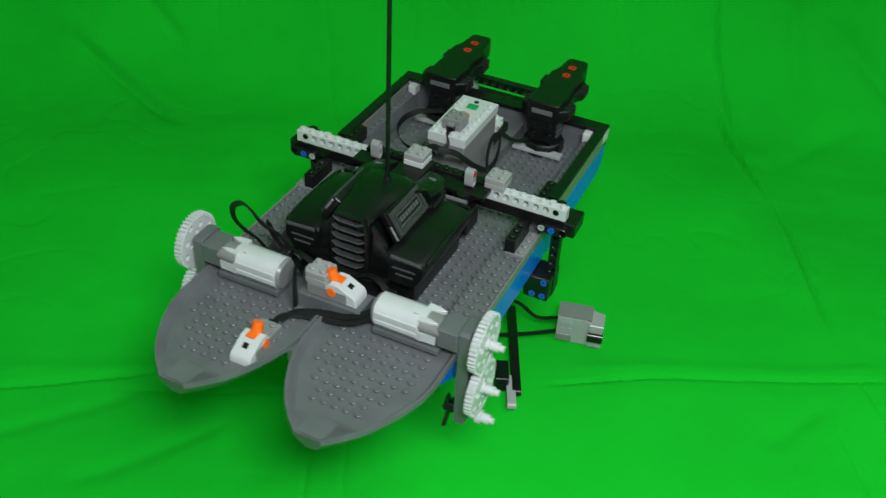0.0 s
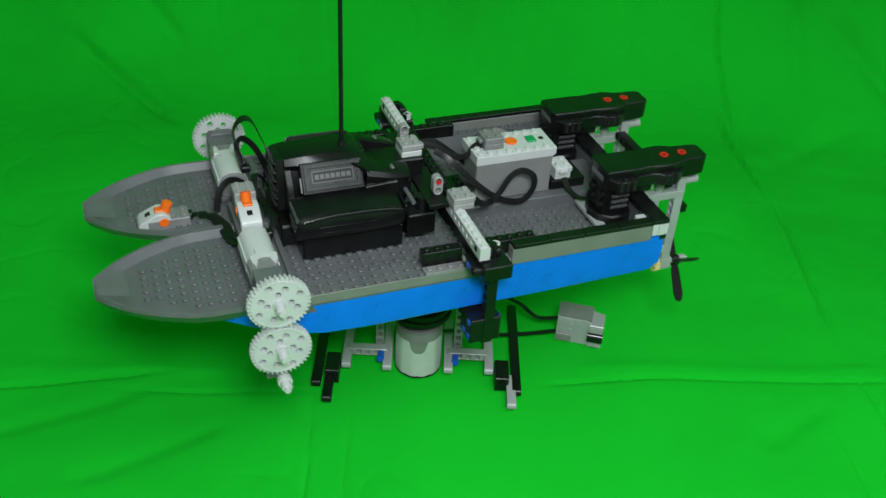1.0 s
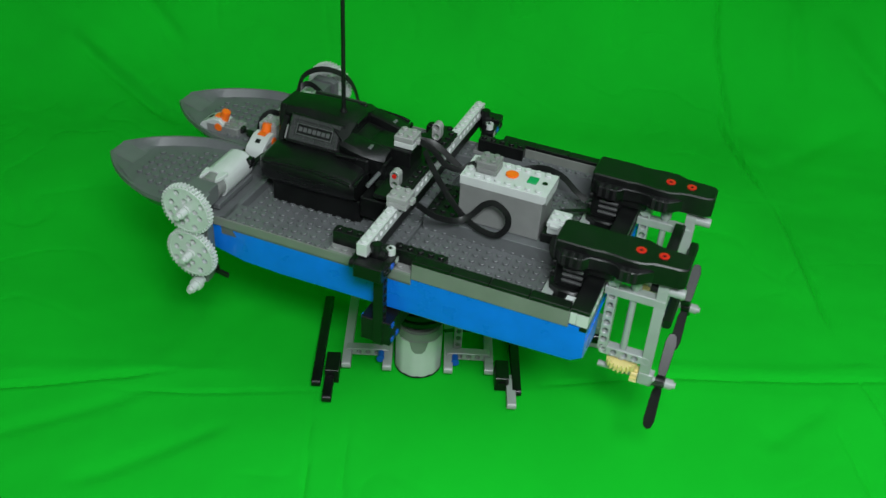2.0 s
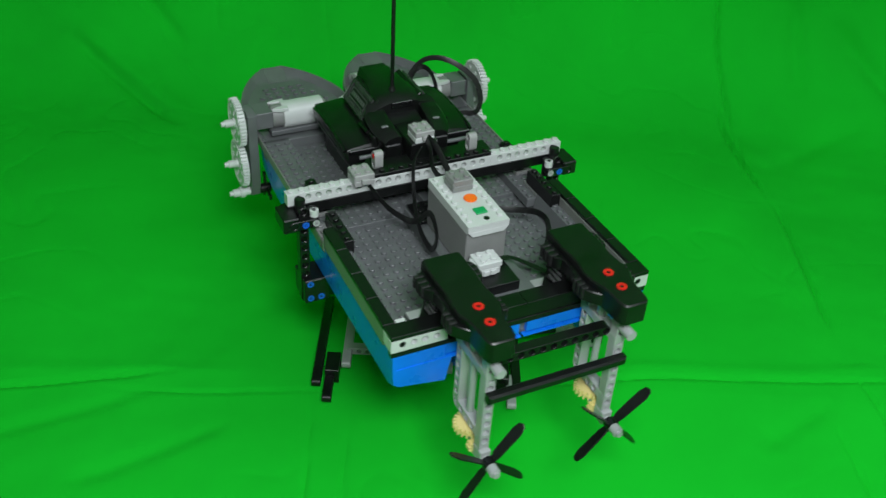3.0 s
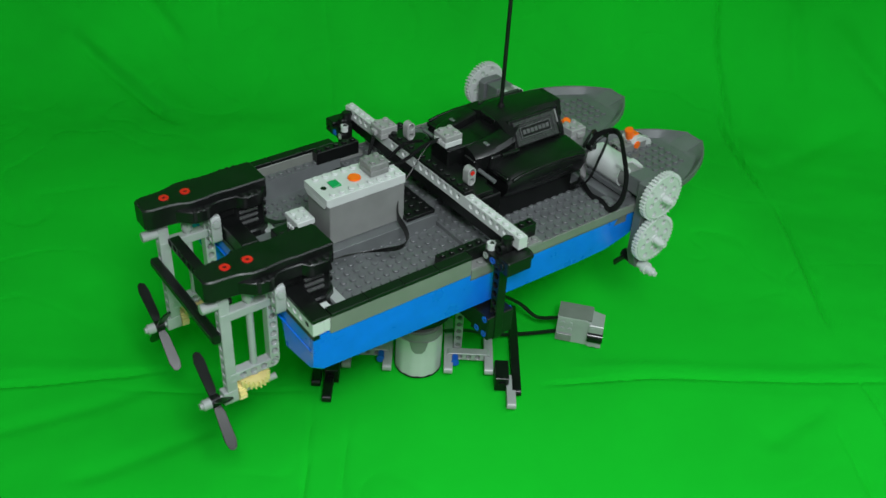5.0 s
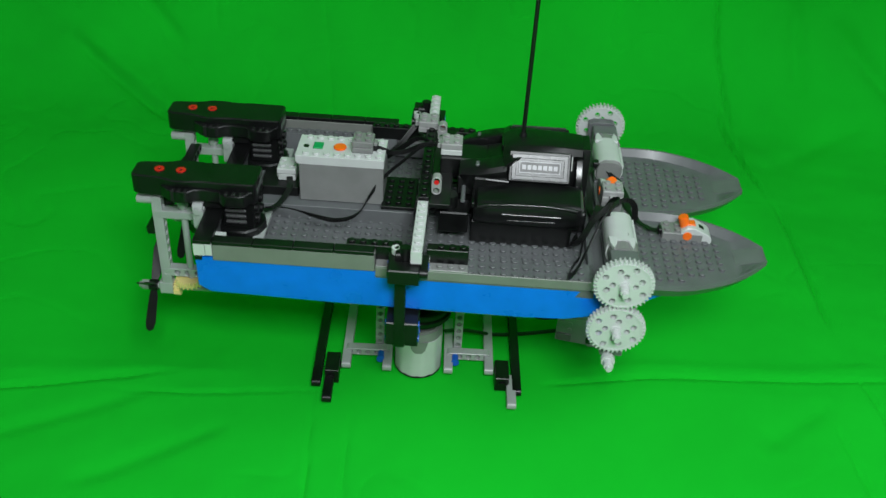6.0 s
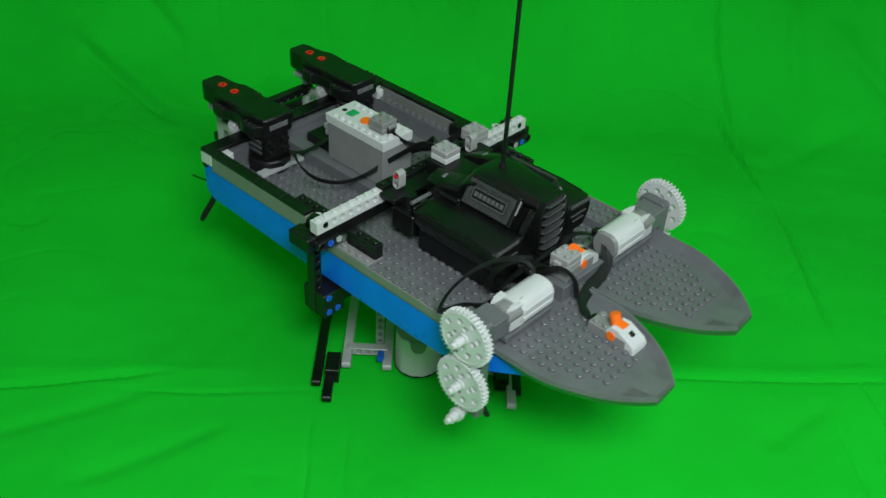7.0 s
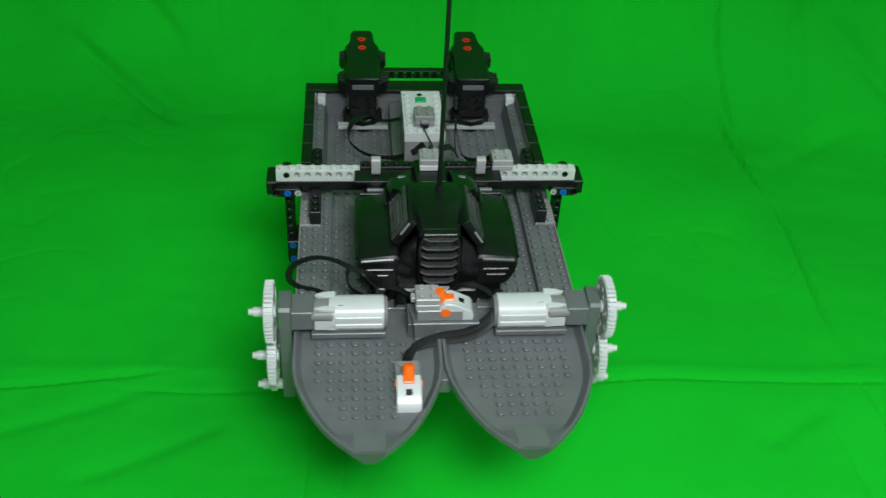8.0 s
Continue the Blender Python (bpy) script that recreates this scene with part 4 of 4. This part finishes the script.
        cyl(bm, (c - 10, 165, 188), (c + 5, 165, 188), 3.6, seg=14, bevel=0.5)
        cyl(bm, (c - 18.5, 165, 194), (c - 9, 165, 194), 3.2, seg=14, bevel=0.5)
        box(bm, c - 8, c + 8, 156, 170, 192, 201, 0.8)
        part("leg_mount", bm, LGREY, boat, "light grey pinned mount of the drive leg")
        bm = bmesh.new()
        gear(bm, 12, 4.6, 6.6, 5, [], local(c, 193, 108, 90, 0, 0))
        gear(bm, 20, 9.2, 11.6, 5, [], local(c, 182, 116.5, 0, 0, 0))
        part("bevel_gear", bm, YELLOW, boat, "cream yellow toothed gear")
        bm = bmesh.new()
        cyl(bm, (c, 165, 108), (c, 224, 108), 2.4, seg=12)
        cyl(bm, (c, 214, 108), (c, 222, 108), 4.0, seg=14, bevel=0.5)
        box(bm, c - 4, c + 4, 196, 207, 103, 114, 0.6)
        part("propeller_shaft", bm, LGREY, boat, "light grey propeller shaft end")
        bm = bmesh.new()
        cyl(bm, (c, 209, 108), (c, 216, 108), 4.6, seg=16, bevel=0.5)
        prop = part("propeller", bm, BLACK, boat, "black four-bladed propeller")
        for a in ((-36, 56.6, -129, -220.5) if s > 0 else (-43.7, -139.6, 45.5, -227.7)):
            bm = bmesh.new()
            plate(bm, [(3, -2.4), (9, -4), (30, -4.4), (35.6, -3), (37, 0), (35.6, 2.6), (30, 4), (9, 3.2), (3, 2.4)], [], -0.6, 0.6, local(0, 0, 0, 9, 0, 0), bevel=0.3)
            ob = part("blade", bm, BLACK, prop)
            ob.matrix_basis = mmpose(c, 212.5, 108) @ pose(0, 0, 0, 0, a, 0)
    for n, y, z in ((13, 207, 164.5), (11, 194, 184.5)):
        bm = bmesh.new()
        ends = 4 * (n - 1)
        if n == 11:
            liftarm(bm, n, local(rx=90))
        else:
            plate(bm, [(-4, -3.4), (2 * ends + 4, -3.4), (2 * ends + 4, 3.4), (-4, 3.4)], [], -3.7, 3.7, local(rx=90), bevel=1.5)
        ob = part("tie_bar", bm, SATIN, boat, "long black tie beam between the drive legs")
        ob.matrix_basis = mmpose(-4 * (n - 1), y, z)


def build_cables():
    def cable(pts, up=(0, 0, 1), label="flat black ribbon cable"):
        bm = bmesh.new()
        ribbon(bm, pts, 4.8, 1.0, up)
        part("cable", bm, CABLE, boat, label)

    cable([(0, -8, 227), (2, 4, 224), (5, 16, 216), (4, 28, 214), (0, 36, 219), (0, 43, 221)], (1, 0, 0.3))
    cable([(-1, -8, 228), (-3, 4, 226), (-6, 18, 214), (-10, 33, 200), (-22, 43, 189), (-40, 48, 187), (-52, 55, 188), (-60, 66, 191), (-60, 80, 194), (-54, 95, 194), (-46, 108, 190), (-42, 119, 186)], (0.6, 0.5, 0.3))
    cable([(8, 0, 225), (18, 10, 220), (24, 24, 206), (28, 40, 192), (29, 54, 184), (29, 69, 182), (29, 77, 192), (29, 76, 203), (28, 66, 209), (28, 57, 205), (30, 49, 195), (35, 40, 190), (46, 27, 196), (56, 14, 210)], (1, 0, 0.3))
    cable([(-3, 108, 190), (-16, 106, 188), (-30, 112, 182), (-38, 122, 180)])
    cable([(12, 112, 188), (24, 112, 182), (32, 118, 178), (38, 124, 180)])
    cable([(-40, -134, 203), (-44, -138, 214), (-57, -141, 223), (-70, -135, 226), (-84, -126, 221), (-98, -118, 208), (-102, -112, 192), (-96, -108, 181), (-82, -112, 180), (-64, -118, 174), (-45, -122, 180)], (0, 1, 0.2))
    cable([(-40, -138, 202), (-50, -140, 216), (-58, -134, 218), (-62, -124, 206), (-60, -116, 186), (-48, -112, 174), (-36, -118, 176)], (1, 0.3, 0))
    cable([(42, -136, 190), (30, -130, 196), (18, -126, 196), (4, -128, 190), (-14, -128, 186), (-28, -130, 190)])
    cable([(-24, -183, 177), (-23, -174, 178), (-14, -167, 178), (2, -163, 178.5), (20, -160, 180), (33, -154, 185), (38, -147, 191)], (0, -0.4, 1))
    cable([(-14, -134, 190), (-28, -132, 198), (-40, -128, 196), (-50, -120, 182), (-44, -114, 174)])
    cable([(-22, -176, 177), (-16, -166, 179), (0, -159, 180), (18, -157, 182), (32, -150, 187), (40, -142, 193)], (0, -0.3, 1))
    cable([(-30, -134, 186), (-28, -142, 198), (-24, -152, 203), (-20, -160, 196), (-18, -163, 181)], (1, 0, 0.2))
    for x, y, z, r in ((-40, -136, 202, 0), (40, -136, 195, 0), (-24, -184, 178, 0), (0, 42, 221, 0)):
        bm = bmesh.new()
        box(bm, x - 3.4, x + 3.4, y - 3.5, y + 3.5, z - 2.6, z + 2.6, 0.8)
        part("cable_grip", bm, BLACK, boat)


build_decks()
build_crossbeam()
build_bow_drive()
build_battery()
build_engine()
build_tail()
build_switch(-24, -199, 172, 0)
build_switch(0, -143.5, 186, 90)
plug(0, 50, 218.5, 180, MGREY, MGREY)
plug(0, -18, 222, base=WHITE)
plug(58, 3, 207.6)
plug(-9, -143.5, 195.2, 90)
bm = bmesh.new()
box(bm, -22, 26, -154, -133, 172, 185.8, 0.5)
part("switch_base", bm, DGREY, boat)
build_cables()


# ---- the boat turns on its stand ----
# seconds; turn, nod and lean in degrees; shift in metres (the boat rocks a little on its pivot)
TURN = [(0.0, 335.35, 1.14, -0.31, -0.0002, -0.0012, 0.0000), (0.5, 313.29, 0.11, -0.29, 0.0007, 0.0003, -0.0002), (1.0, 290.93, -0.62, 0.21, 0.0012, 0.0001, -0.0000),
        (1.5, 269.59, 0.09, 0.33, -0.0002, -0.0007, 0.0004), (3.0, 205.85, -0.13, -0.11, 0.0012, 0.0000, 0.0003), (3.5, 185.39, -0.12, 0.01, 0.0003, 0.0004, 0.0002),
        (4.0, 165.47, -0.18, -0.35, -0.0000, 0.0008, -0.0003), (4.5, 145.54, -0.19, -0.57, 0.0006, 0.0006, 0.0002), (5.0, 126.91, -0.33, -0.56, 0.0005, 0.0002, 0.0005),
        (6.5, 67.72, -0.40, -0.40, -0.0003, 0.0003, -0.0002), (7.0, 47.61, -0.23, -0.27, -0.0003, 0.0004, 0.0000), (7.5, 26.25, 0.21, -0.54, -0.0004, 0.0005, -0.0001),
        (8.0, 5.39, 1.95, -0.33, -0.0003, -0.0016, -0.0005)]


def motions():
    rows = []
    for t, turn, nod, lean, dx, dy, dz in TURN:
        tilt = pose(0, 0, 0, nod, 0, 0) @ pose(0, 0, 0, 0, lean, 0) @ pose(0, 0, 0, 0, 0, turn)
        rows.append((t, pose(dx, dy, 0.171 + dz) @ tilt @ pose(0, 0, -0.171)))
    walk(boat, rows)


motions()
